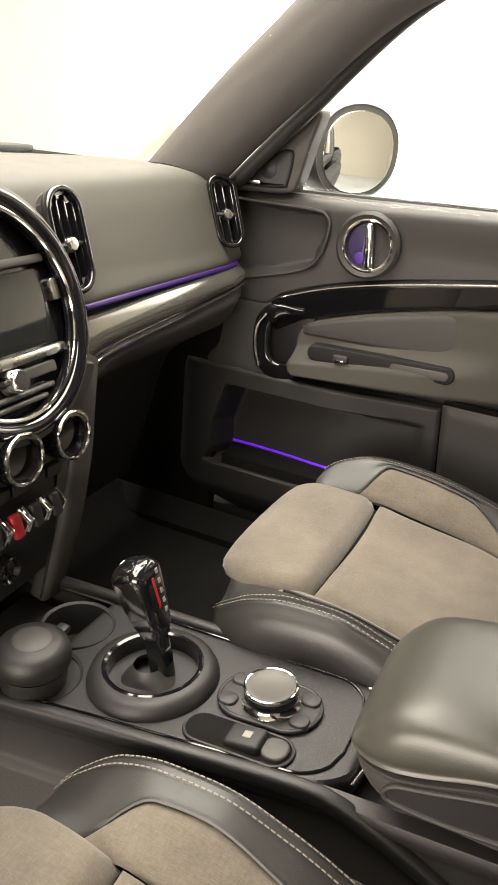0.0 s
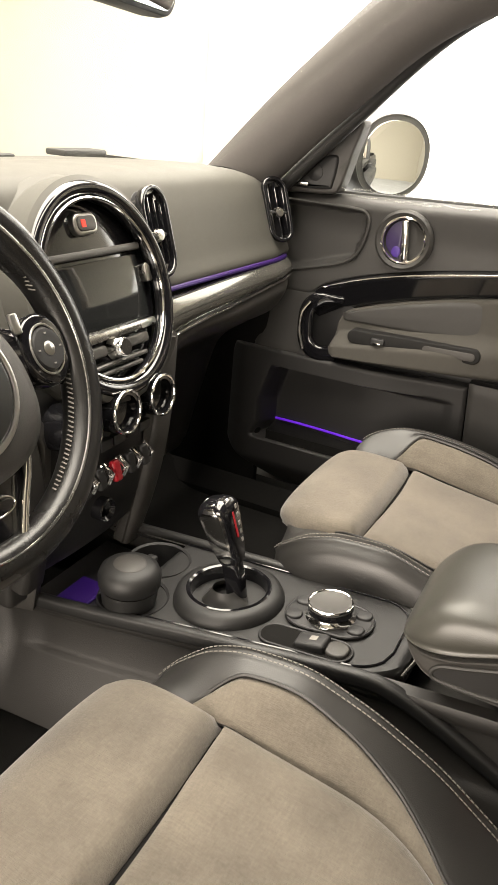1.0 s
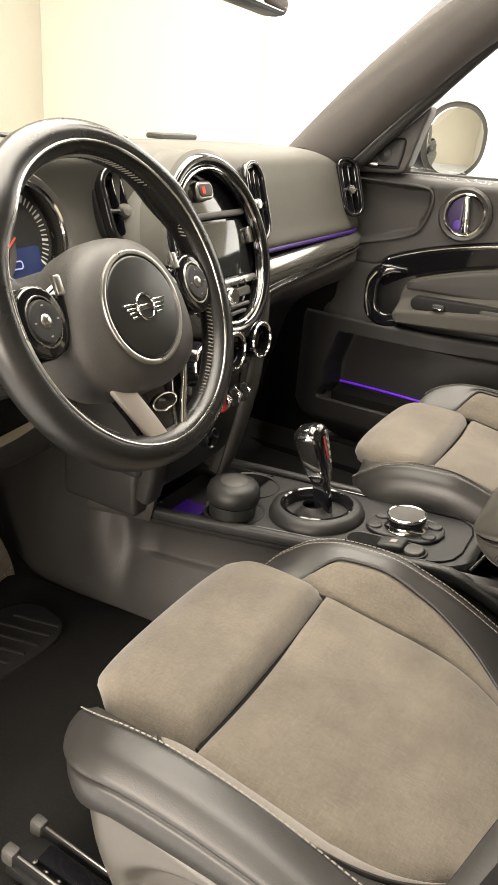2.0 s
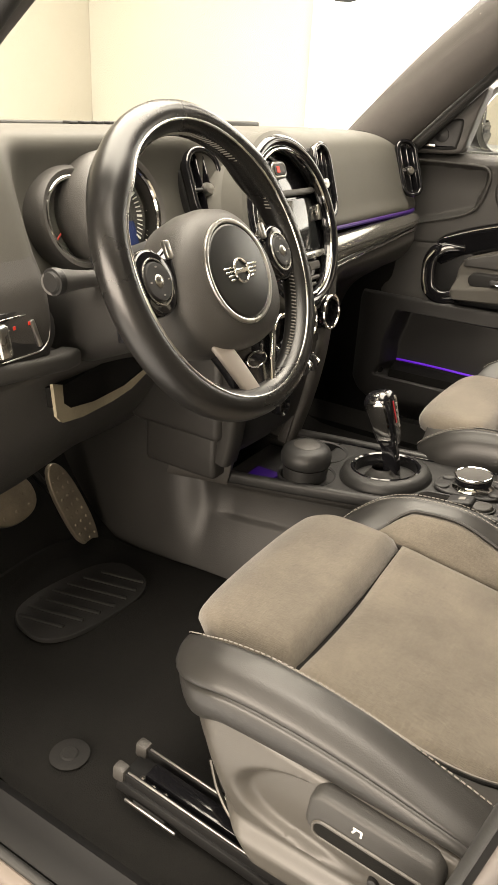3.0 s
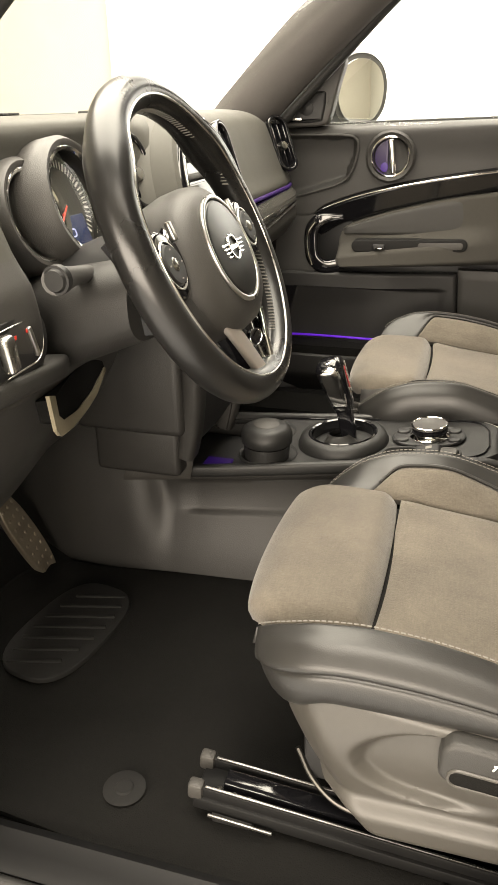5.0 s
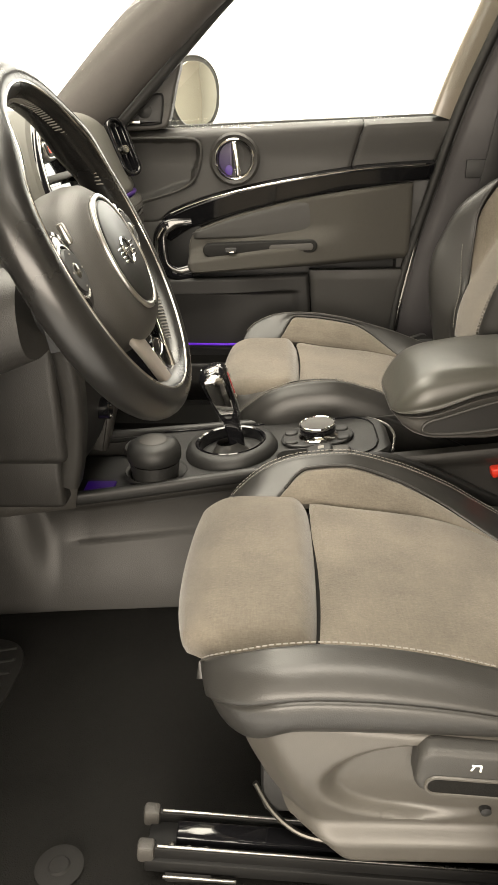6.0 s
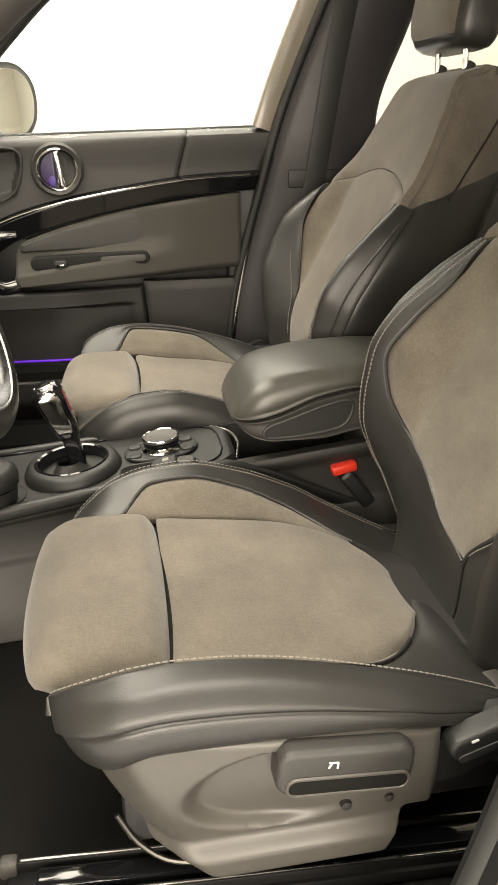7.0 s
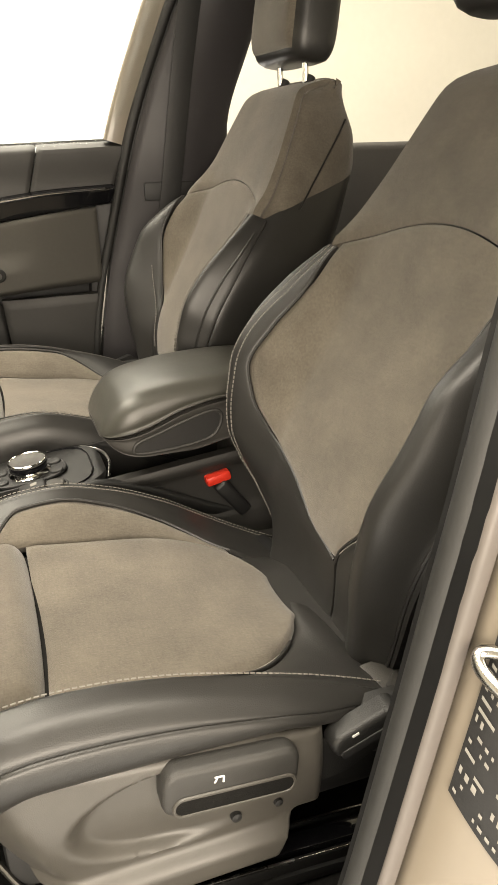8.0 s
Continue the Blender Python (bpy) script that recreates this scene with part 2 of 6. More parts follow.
VIOLET_LINE = material("violet_line", (0.03, 0.01, 0.08), 0.4, glow=(0.14, 0.01, 0.8), glow_strength=0.035)
DARK_RED = material("dark_red_plastic", (0.35, 0.012, 0.02), 0.3)
CAP = material("knob_cap", (0.085, 0.082, 0.077), 0.38, metal=0.3, vary=0.06)
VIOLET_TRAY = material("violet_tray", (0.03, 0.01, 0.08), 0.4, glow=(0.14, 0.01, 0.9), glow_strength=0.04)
LINING = material("pale_lining", (0.22, 0.19, 0.13), 0.8, vary=0.2, vary_scale=20)
LID = material("armrest_vinyl", (0.050, 0.049, 0.042), 0.36, grain=0.12, grain_scale=900, cells=True, vary=0.06)
ARMCLOTH = material("door_cloth", (0.051, 0.048, 0.041), 0.85, grain=0.5, grain_scale=900, vary=0.1)
PRINT = material("dull_print", (0.22, 0.21, 0.19), 0.6)
MAT_RUBBER = material("mat_rubber", (0.011, 0.0108, 0.0103), 0.7, grain=0.3, spec=0.25)
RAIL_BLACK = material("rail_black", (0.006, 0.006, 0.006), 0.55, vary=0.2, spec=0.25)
WHITE = material("white_print", (0.75, 0.74, 0.70), 0.6)
MIRROR = material("mirror_glass", (0.92, 0.93, 0.92), 0.02, metal=1.0, vary=0.01, rough_vary=0.0)
STEEL = material("rail_steel", (0.07, 0.067, 0.06), 0.32, metal=0.9, vary=0.2)
SCREEN = material("screen_glass", (0.012, 0.013, 0.013), 0.06, coat=0.5, rough_vary=0.01)
# emission stands for the strong light on the east wall
LIGHTWALL = material("glowing_wall", (0.8, 0.8, 0.78), 0.9, glow=(1.0, 0.985, 0.94), glow_strength=WALL_GLOW)


def clear_glass():
    m = bpy.data.materials.new("clear_glass")
    m.use_nodes = True
    t = m.node_tree
    t.nodes.remove(t.nodes["Principled BSDF"])
    clear, gl, mx, fr, pw = (t.nodes.new("ShaderNode" + n) for n in ("BsdfTransparent", "BsdfGlossy", "MixShader", "LayerWeight", "Math"))
    clear.inputs[0].default_value = (0.97, 0.98, 0.97, 1)
    gl.inputs["Roughness"].default_value = 0.02
    pw.operation = "POWER"
    pw.inputs[1].default_value = 5.0
    t.links.new(fr.outputs["Facing"], pw.inputs[0])
    sc = t.nodes.new("ShaderNodeMath")
    sc.operation = "MULTIPLY_ADD"
    sc.inputs[1].default_value, sc.inputs[2].default_value = 0.5, 0.02
    t.links.new(pw.outputs[0], sc.inputs[0])
    t.links.new(sc.outputs[0], mx.inputs[0])
    t.links.new(clear.outputs[0], mx.inputs[1])
    t.links.new(gl.outputs[0], mx.inputs[2])
    t.links.new(mx.outputs[0], t.nodes["Material Output"].inputs[0])
    return m


GLASS = clear_glass()

# ---- the studio round the car ----
def wall_box(name, lo, hi, mat, label, category):
    c = [(a + b) / 2 for a, b in zip(lo, hi)]
    s = [b - a for a, b in zip(lo, hi)]
    ob = part(name, put(rbox(*s, 0.004, 1), Matrix.Translation(c)), mat)
    return tagged(ob, label, category, kind="structure")


wall_box("floor", (-5, -5, -0.1), (3.0, 3.57, 0.0), CONCRETE, "grey smooth concrete studio floor", "floor")
wall_box("wall_east", (3.0, -5, 0.0), (3.2, 3.57, 3.6), WHITE_PLASTER, "off-white painted studio wall", "wall")
wall_box("wall_north", (-5, 3.57, 0.0), (3.2, 3.77, 3.6), PLASTER, "pale cream painted studio wall", "wall")
wall_box("wall_south", (-5, -5.2, 0.0), (3.2, -5.0, 3.6), PLASTER, "pale cream painted studio wall", "wall")
wall_box("wall_west", (-5.2, -5, 0.0), (-5.0, 3.57, 3.6), PLASTER, "pale cream painted studio wall", "wall")
wall_box("ceiling", (-5, -5, 3.6), (3.2, 3.77, 3.7), PLASTER, "white painted studio ceiling", "ceiling")
# added glowing sheet and edge bars stand for the brightly lit stretch of wall
glow = thing("lit_wall_sheet", "large glowing white sheet added for the brightly lit wall", "light panel", (2.97, 0.3, 0.0))
kids = [part("glow_sheet", put(rbox(0.02, 3.03, 2.9, 0.008, 2), Matrix.Translation((2.975, 0.37, 1.47))), LIGHTWALL, glow)]
for y in (-1.16, 1.90):
    kids.append(part("sheet_edge_bar", put(rbox(0.035, 0.03, 2.95, 0.006, 2), Matrix.Translation((2.98, y, 1.48))), WHITE, glow))
under(glow, *kids)


# ---- car shell ----
def floor_z(x, y):
    tun = 0.10 * (1 - ease(0.06, 0.13, abs(x - 0.035)))
    toe = 0.34 * ease(0.50, 0.95, y) ** 1.3
    return 0.415 + tun + toe + 0.004 * noise.noise((x * 6, y * 6, 0))


rows = [[(-0.70 + 1.40 * i / 60, -1.5 + 2.45 * j / 60, floor_z(-0.70 + 1.40 * i / 60, -1.5 + 2.45 * j / 60)) for i in range(61)] for j in range(61)]
bm = rings(rows, closed=False, caps=False)
low = bmesh.ops.extrude_face_region(bm, geom=list(bm.faces))
bmesh.ops.translate(bm, vec=(0, 0, -0.03), verts=[v for v in low["geom"] if isinstance(v, bmesh.types.BMVert)])
bmesh.ops.recalc_face_normals(bm, faces=bm.faces)
tagged(part("car_floor", bm, CARPET), "black carpeted car floor rising to the bulkhead", "car floor", kind="structure")
tagged(part("bulkhead", put(rbox(1.44, 0.04, 0.90, 0.01, 1), Matrix.Translation((0, 0.97, 0.66))), CARPET), "black carpeted bulkhead behind the dashboard", "bulkhead", kind="structure")


def band(path, half, thick, up, n=28):
    """A trim band along a smooth path."""
    return sweep(smooth_pts(path, n), rrect(half * 2, thick, min(thick, half) * 0.45, 4), up)


def a_pillar(s):
    p = thing("a_pillar", "dark grey cloth-trimmed windscreen pillar", "car pillar", (0.66 * s, 0.5, 1.1), group="windscreen pillars", kind="structure")
    k = []
    path = [(0.690, 0.600, 1.045), (0.668, 0.485, 1.160), (0.640, 0.300, 1.330), (0.600, 0.080, 1.485), (0.545, -0.25, 1.560)]
    prof = [(a, b) for a, b in smooth_pts([(-0.056, -0.02), (-0.042, 0.018), (0.0, 0.032), (0.045, 0.018), (0.066, -0.02), (0.0, -0.03)], 24, True)]
    bm = sweep(smooth_pts(path, 30), prof, (-1, -0.25, 0.1))
    k.append(bm)
    seal = tube(smooth_pts([(0.705, 0.405, 1.135), (0.690, 0.262, 1.272), (0.655, 0.085, 1.425), (0.615, -0.10, 1.505)], 26), 0.014, 10)
    frame_ = sweep(smooth_pts([(0.735, 0.400, 1.150), (0.715, 0.255, 1.288), (0.680, 0.085, 1.438), (0.640, -0.10, 1.520)], 26), rrect(0.016, 0.03, 0.005, 3), (-1, -0.2, 0.1))
    out = []
    for name, b, m, lab in (("pillar_trim", bm, CLOTH, ""), ("door_seal", seal, RUBBER, "black rubber seal"), ("window_frame", frame_, SOFT, "")):
        if s < 0:
            b.transform(Matrix.Translation((0.075, 0, 0)) @ Matrix.Diagonal((-1, 1, 1, 1)))
            bmesh.ops.reverse_faces(b, faces=b.faces)
            if name == "window_frame":
                b.free()
                continue
        out.append(part(name, b, m, p, lab))
    under(p, *out)


for s in (1, -1):
    a_pillar(s)


STICK_U, STICK_Z = 0.19, 0.75


def b_pillar(s):
    p = thing("b_pillar", "dark grey plastic middle pillar with seat belt" if s > 0 else "painted middle door pillar with black rubber seal", "car pillar", (0.72 * s, -0.45, 0.4), group="middle pillars", kind="structure")
    out = []

    def flip(b):
        if s < 0:
            b.transform(Matrix.Diagonal((-1, 1, 1, 1)))
            bmesh.ops.reverse_faces(b, faces=b.faces)
        return b

    def front_edge(z):
        if s > 0:
            return tab(z, (0.42, 0.7, 1.0, 1.15, 1.4, 1.54), (-0.245, -0.265, -0.335, -0.375, -0.465, -0.52))
        return tab(z, (0.36, 0.64, 0.80, 0.934, 1.15, 1.4, 1.54), (-0.135, -0.205, -0.238, -0.265, -0.330, -0.440, -0.52))

    def face(u, v):
        z = 0.42 + 1.12 * v
        y0 = front_edge(z) + (0.012 if s < 0 else 0.0)
        y1 = tab(z, (0.42, 1.0, 1.16, 1.34, 1.54), (-0.62, -0.60, -0.598, -0.645, -0.70))
        x = 0.735 - 0.03 * ease(0.9, 1.2, z) - 0.10 * ease(1.15, 1.6, z)
        return x - 0.02 * math.sin(math.pi * u), y0 + (y1 - y0) * u, z
    out.append(part("pillar_trim", flip(panel(face, 20, 40, 0.0, 0.006, 0.012, 0.04)), PILLAR if s > 0 else RAIL_BLACK, p))
    edge = [(0.752 - 0.028 * ease(0.9, 1.2, z) - 0.10 * ease(1.15, 1.6, z), front_edge(z) + (0.012 if s > 0 else 0.002), z) for z in [0.40 + 1.14 * i / 40 for i in range(41)]]
    out.append(part("door_seal", flip(tube(edge, 0.011, 10)), RUBBER, p, "black rubber seal"))
    out.append(part("jamb_core", put(rbox(0.06, 0.42, 0.72, 0.01, 2), Matrix.Translation((s * 0.80, -0.46, 0.77))), DARK, p)) if s > 0 else None
    if s > 0:
        out.append(part("window_frame", flip(sweep([(x + 0.020, y + 0.020, z) for x, y, z in edge[26:]], rrect(0.070, 0.03, 0.010, 3), (-1, 0, 0))), PAINT, p))
        out.append(part("frame_backing", flip(sweep([(x + 0.030, y - 0.018, z) for x, y, z in edge[24:]], rrect(0.060, 0.060, 0.008, 3), (-1, 0, 0))), DARK, p))
        belt = [(0.586, -0.50, 1.50), (0.648, -0.478, 1.30), (0.681, -0.455, 1.10), (0.703, -0.43, 0.90), (0.704, -0.40, 0.62)]
        out.append(part("belt", flip(sweep(smooth_pts(belt, 20), rrect(0.048, 0.003, 0.001, 2), (-1, 0, 0))), DARK, p, "black seat belt webbing"))
        out.append(part("belt_slot", put(rbox(0.008, 0.13, 0.040, 0.003, 2), Matrix.Translation((0.698, -0.45, 1.035))), DARK, p))
    else:
        def paint(u, v):
            z = 0.30 + 1.24 * v
            y0 = front_edge(z)
            x = 0.765 - 0.028 * ease(0.9, 1.2, z) - 0.10 * ease(1.15, 1.6, z)
            return x + 0.10 * u + 0.012 * math.sin(3 * u), y0 - 0.011 - 0.045 * u ** 2 - 0.02 * u, z
        out.append(part("painted_jamb", flip(panel(paint, 16, 40, 0.0, 0.006, 0.012, 0.03, flip=True)), PAINT, p, "warm white painted door jamb"))
        out.append(part("jamb_flange", flip(sweep([(x + 0.016, y - 0.004, z) for x, y, z in edge], rrect(0.014, 0.022, 0.004, 3), (-1, 0, 0))), JAMB_FLANGE, p, "dull grey-pink flange beside the seal"))

        def on_paint(u, z, lift):
            a, b, c = (Vector(paint(*q)) for q in ((u, (z - 0.30) / 1.24), (u + 0.02, (z - 0.30) / 1.24), (u, (z - 0.29) / 1.24)))
            n = (b - a).cross(c - a).normalized()
            q = a + n * (lift if n.y > 0 else -lift)
            return tuple(q)
        stick = part("information_sticker", flip(panel(lambda u, v: on_paint(STICK_U + 0.60 * u, STICK_Z + 0.125 * v - 0.05 * u, 0.003), 10, 10, 0.0, 0.001, 0.001, 0.001, flip=True)), DARK, p, "black sticker with white print bars")
        out.append(stick)
        rnd = random.Random(5)
        for row in range(14):
            u = 0.04
            while u < 0.95:
                w = rnd.uniform(0.02, 0.05) if row % 5 < 3 else rnd.uniform(0.10, 0.20)
                v = 0.05 + 0.064 * row
                if rnd.random() < (0.75 if row % 5 < 3 else 0.4):
                    bar = panel(lambda a, b: on_paint(STICK_U + 0.60 * (u + w * a), STICK_Z + 0.125 * (v + (0.040 if row in (2, 7) else 0.022) * b) - 0.05 * (u + w * a), 0.0042), 2, 2, 0.0, 0.0004, 0.0004, 0.0004, flip=True)
                    part("print_bar", flip(bar), PRINT, stick)
                u += w + 0.035
        hoop = [(0.835, -0.290, 0.868), (0.800, -0.268, 0.862), (0.789, -0.256, 0.858), (0.802, -0.254, 0.849), (0.845, -0.270, 0.836)]
        out.append(part("door_striker", flip(tube(smooth_pts(hoop, 24), 0.0046, 10)), SATIN, p, "bright metal door striker"))
    under(p, *out)


for s in (1, -1):
    b_pillar(s)


def roof():
    def skin(u, v):
        y = 0.02 - 1.75 * v
        return (2 * u - 1) * 0.60, y + 0.05 * (1 - (2 * u - 1) ** 2) * (1 - v), 1.545 + 0.035 * (1 - (2 * u - 1) ** 2) - 0.03 * (1 - ease(0, 0.15, v))
    tagged(part("headliner", panel(skin, 20, 30, 0, 0.004, 0.01, 0.03), CLOTH), "dark grey cloth car roof lining", "headliner", kind="structure")


roof()


def sill(s):
    """Door sill and rocker under the opening."""
    t = thing("door_sill", "black plastic door sill with tan and pale painted edges", "door sill", (0.72 * s, 0.1, 0.36), kind="structure")
    ends = (-1.0, -0.4, 0.2, 0.7)

    def strip(name, prof, mat, lab=""):
        return part(name, rings([[(s * a, y, b) for a, b in prof] for y in ends]), mat, t, lab)
    k = [strip("sill_trim", [(0.650, 0.385), (0.652, 0.424), (0.660, 0.440), (0.672, 0.446), (0.690, 0.441), (0.706, 0.443), (0.716, 0.438), (0.718, 0.385)] if s < 0 else [(0.650, 0.385), (0.652, 0.430), (0.690, 0.452), (0.717, 0.456), (0.718, 0.385)], RAIL_BLACK if s < 0 else CARPET),
         strip("seal_channel", [(0.718, 0.40), (0.718, 0.430), (0.7275, 0.430), (0.7275, 0.40)], DARK),
         strip("sill_flange", [(0.7275, 0.395), (0.7275, 0.434), (0.731, 0.436), (0.740, 0.432), (0.744, 0.424), (0.744, 0.395)], FLANGE, "tan painted sill flange"),
         strip("outer_seal", [(0.744, 0.395), (0.744, 0.421), (0.7505, 0.418), (0.7505, 0.395)], RUBBER),
         strip("rocker", [(0.7505, 0.30), (0.7505, 0.413), (0.762, 0.412), (0.785, 0.402), (0.800, 0.380), (0.803, 0.30)] if s < 0 else [(0.7505, 0.30), (0.7505, 0.455), (0.80, 0.455), (0.803, 0.30)], ROCKER if s < 0 else DARK, "pale blue-grey painted rocker edge" if s < 0 else ""),
         part("door_seal", tube([(s * 0.7228, y, 0.434) for y in (-0.24, 0.2, 0.7)], 0.0062, 10), RUBBER, t, "black rubber seal")]
    under(t, *k)


for s in (1, -1):
    sill(s)

# footwell sides
for s in (1, -1):
    tagged(part("kick_panel", put(rbox(0.03, 0.56, 0.74, 0.01, 2), Matrix.Translation((s * 0.745, 0.70, 0.78))), CARPET), "black carpeted footwell side", "kick panel", kind="structure")
# rear of the cabin
tagged(part("rear_door_panel", put(rbox(0.06, 0.75, 0.72, 0.02, 3), Matrix.Translation((0.735, -1.00, 0.77))), PLASTIC), "dark grey plastic rear door panel", "car door", kind="structure")
tagged(part("rear_door_panel", put(rbox(0.06, 0.75, 0.72, 0.02, 3), Matrix.Translation((-0.735, -1.00, 0.77))), PLASTIC), "dark grey plastic rear door panel", "car door", kind="structure")
tagged(part("rear_bulkhead", put(rbox(1.44, 0.05, 0.80, 0.02, 2), Matrix.Translation((0, -1.52, 0.75))), CARPET), "black carpeted rear cabin wall", "cabin wall", kind="structure")


def pane(name, corners, label):
    a, b, c, d = (Vector(p) for p in corners)
    rows = [[tuple((a * (1 - i / 12) + b * (i / 12)) * (1 - j / 12) + (d * (1 - i / 12) + c * (i / 12)) * (j / 12) + Vector((0, 0.06, 0.03)) * (math.sin(math.pi * i / 12) if name == "windscreen" else 0)) for i in range(13)] for j in range(13)]
    bm = rings(rows, closed=False, caps=False)
    ob = part(name, bm, GLASS)
    mod = ob.modifiers.new("thick", "SOLIDIFY")
    mod.thickness = 0.004
    ob.visible_shadow = False
    return tagged(ob, label, "car window", kind="structure")


pane("windscreen", ((-0.66, 0.63, 1.10), (0.66, 0.63, 1.10), (0.57, 0.03, 1.53), (-0.57, 0.03, 1.53)), "clear curved laminated windscreen glass")
pane("side_window", ((0.748, 0.36, 1.13), (0.748, -0.36, 1.13), (0.63, -0.46, 1.50), (0.63, -0.08, 1.50)), "clear side window glass of the passenger door")


# ---- passenger door ----
def door_x(y, z):
    """Inner face of the door."""
    return 0.742 + 0.012 * ease(0.9, 0.6, z) - 0.01 * ease(1.05, 1.13, z)


def edge_y(z):
    return tab(z, (0.40, 0.633, 0.806, 1.0, 1.117, 1.15), (-0.225, -0.250, -0.281, -0.316, -0.358, -0.372))


def front_y(z):
    return tab(z, (0.40, 0.44, 0.48, 0.53, 0.60, 0.70, 0.79, 0.95, 1.13), (0.20, 0.33, 0.42, 0.49, 0.53, 0.53, 0.495, 0.45, 0.43))


def black_top(y):
    return tab(y, (-0.36, -0.319, -0.159, -0.013, 0.148, 0.298, 0.34), (1.047, 1.046, 1.038, 1.019, 0.990, 0.943, 0.915))


def black_low(y):
    return tab(y, (-0.36, -0.321, -0.092, 0.111, 0.248, 0.34), (1.012, 1.009, 0.985, 0.945, 0.902, 0.86))


def arm_low(y):
    return tab(y, (-0.36, -0.282, -0.019, 0.282), (0.831, 0.826, 0.806, 0.794))


def sill_z(y):
    return 1.1335 - 0.026 * y


def passenger_door():
    d = thing("passenger_door", "dark grey car door panel with gloss black trim, armrest and violet light strip", "car door", (0.75, 0.1, 0.4))
    k = []

    def add(name, bm, mat, lab="", parent=None):
        ob = part(name, bm, mat, parent or d, lab)
        if not parent:
            k.append(ob)
        return ob

    # upper panel above the black band, in two pieces that meet at a raked joint
    def joint(v):
        return -0.129 - 0.028 * v

    def up_front(u, v):
        ya = joint(v) + 0.001
        y = ya + (0.435 - ya) * u
        lo, hi = black_top(y) + 0.004, sill_z(y)
        z = lo + (hi - lo) * v
        low_ = tab(y, (0.20, 0.266, 0.386, 0.45), (1.012, 0.996, 0.962, 0.952))
        rec = ease(0.222, 0.236, y - 0.016 * ease(1.07, 1.02, z)) * ease(low_, low_ + 0.018, z) * (1 - ease(1.098, 1.108, z))
        return door_x(y, z) + 0.055 * max(0.0, (v - 0.88) / 0.12) ** 2.2 + 0.020 * rec, y, z + 0.008 * ease(0.85, 1.0, v)

    def up_rear(u, v):
        yb = joint(v) - 0.001
        z0 = 1.03 + 0.11 * v
        ya = edge_y(z0)
        y = ya + (yb - ya) * u
        lo, hi = black_top(y) + 0.004, sill_z(y)
        z = lo + (hi - lo) * v
        return door_x(y, z) + 0.055 * max(0.0, (v - 0.88) / 0.12) ** 2.2, y, z + 0.008 * ease(0.85, 1.0, v)
    add("upper_panel", panel(up_front, 90, 40, 0.0, 0.004, 0.006, 0.03, flip=True), SOFT)
    add("upper_rear_panel", panel(up_rear, 30, 30, 0.0, 0.004, 0.006, 0.03, flip=True), SOFT)
    # rim round the recess
    path = smooth_pts([(0.736, 0.425, 1.110), (0.735, 0.33, 1.110), (0.735, 0.248, 1.108), (0.735, 0.226, 1.100), (0.735, 0.220, 1.080), (0.736, 0.230, 1.035), (0.738, 0.250, 1.008), (0.740, 0.29, 0.990), (0.742, 0.38, 0.966), (0.742, 0.43, 0.955)], 60)
    add("recess_rim", tube(path, 0.0035, 8), SOFT)

    # gloss black band that curls down at its front end
    def strip(u, v):
        y = edge_y(1.03) + 0.004 + (0.31 - edge_y(1.03)) * u
        lo, hi = black_low(y), black_top(y)
        z = lo + (hi - lo) * v
        return 0.743 - 0.017 * v, y, z
    add("gloss_band", panel(strip, 60, 12, 0.0, 0.003, 0.005, 0.02, flip=True), GLOSS, "gloss black trim band")
    hook = smooth_pts([(0.733, 0.250, 0.921), (0.732, 0.300, 0.916), (0.730, 0.325, 0.895), (0.728, 0.328, 0.855), (0.727, 0.320, 0.818), (0.728, 0.292, 0.800), (0.732, 0.255, 0.806)], 40)
    add("grab_loop", sweep(hook, rrect(0.034, 0.020, 0.007, 4), (-1, 0, 0), scale=[0.35 + 0.65 * ease(0, 9, i) for i in range(40)]), GLOSS, "gloss black door pull")
    add("chrome_line", tube([(0.729, y, black_top(y) - 0.001) for y in [-0.30 + 0.60 * i / 50 for i in range(51)]], 0.0026, 8), CHROME, "chrome trim line")
    add("pull_chrome", tube(smooth_pts([(0.716, 0.318, 0.912), (0.712, 0.3335, 0.885), (0.711, 0.334, 0.845), (0.710, 0.322, 0.806)], 24), 0.004, 8), CHROME, "chrome door pull edge")
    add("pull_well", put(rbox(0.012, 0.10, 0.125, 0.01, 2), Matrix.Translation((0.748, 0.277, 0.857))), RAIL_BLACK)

    # armrest with its padded insert
    def arm(u, v):
        ya, yb = edge_y(0.82) + 0.006, 0.262 - 0.02 * abs(2 * v - 1) ** 4
        y = ya + (yb - ya) * u
        lo = arm_low(y)
        hi = black_low(y) - 0.002
        z = lo + (hi - lo) * v
        out = 0.040 * ease(0.0, 0.12, v) * (1 - ease(0.32, 0.62, v) * ease(-0.16, 0.0, y)) * ease(-0.30, 0.06, y)
        out *= 1.0
        return 0.748 - 0.010 * ease(0, 0.1, v) - out, y, z
    add("armrest", panel(arm, 80, 40, 0.0, 0.006, 0.008, 0.03, flip=True), ARMCLOTH, "grey cloth door armrest")

    def pad(u, v):
        y = -0.168 + 0.418 * u
        lo, hi = 0.880 + 0.0 * y, black_low(y) - 0.006
        if y < -0.06:
            lo = 0.880 + (hi - 0.880) * (1 - ease(-0.180, -0.075, y)) ** 2.2
        z = lo + (hi - lo) * v
        return 0.735, y, z
    add("upper_insert", panel(pad, 50, 16, 0.002, 0.005, 0.008, 0.02, flip=True), SOFT)
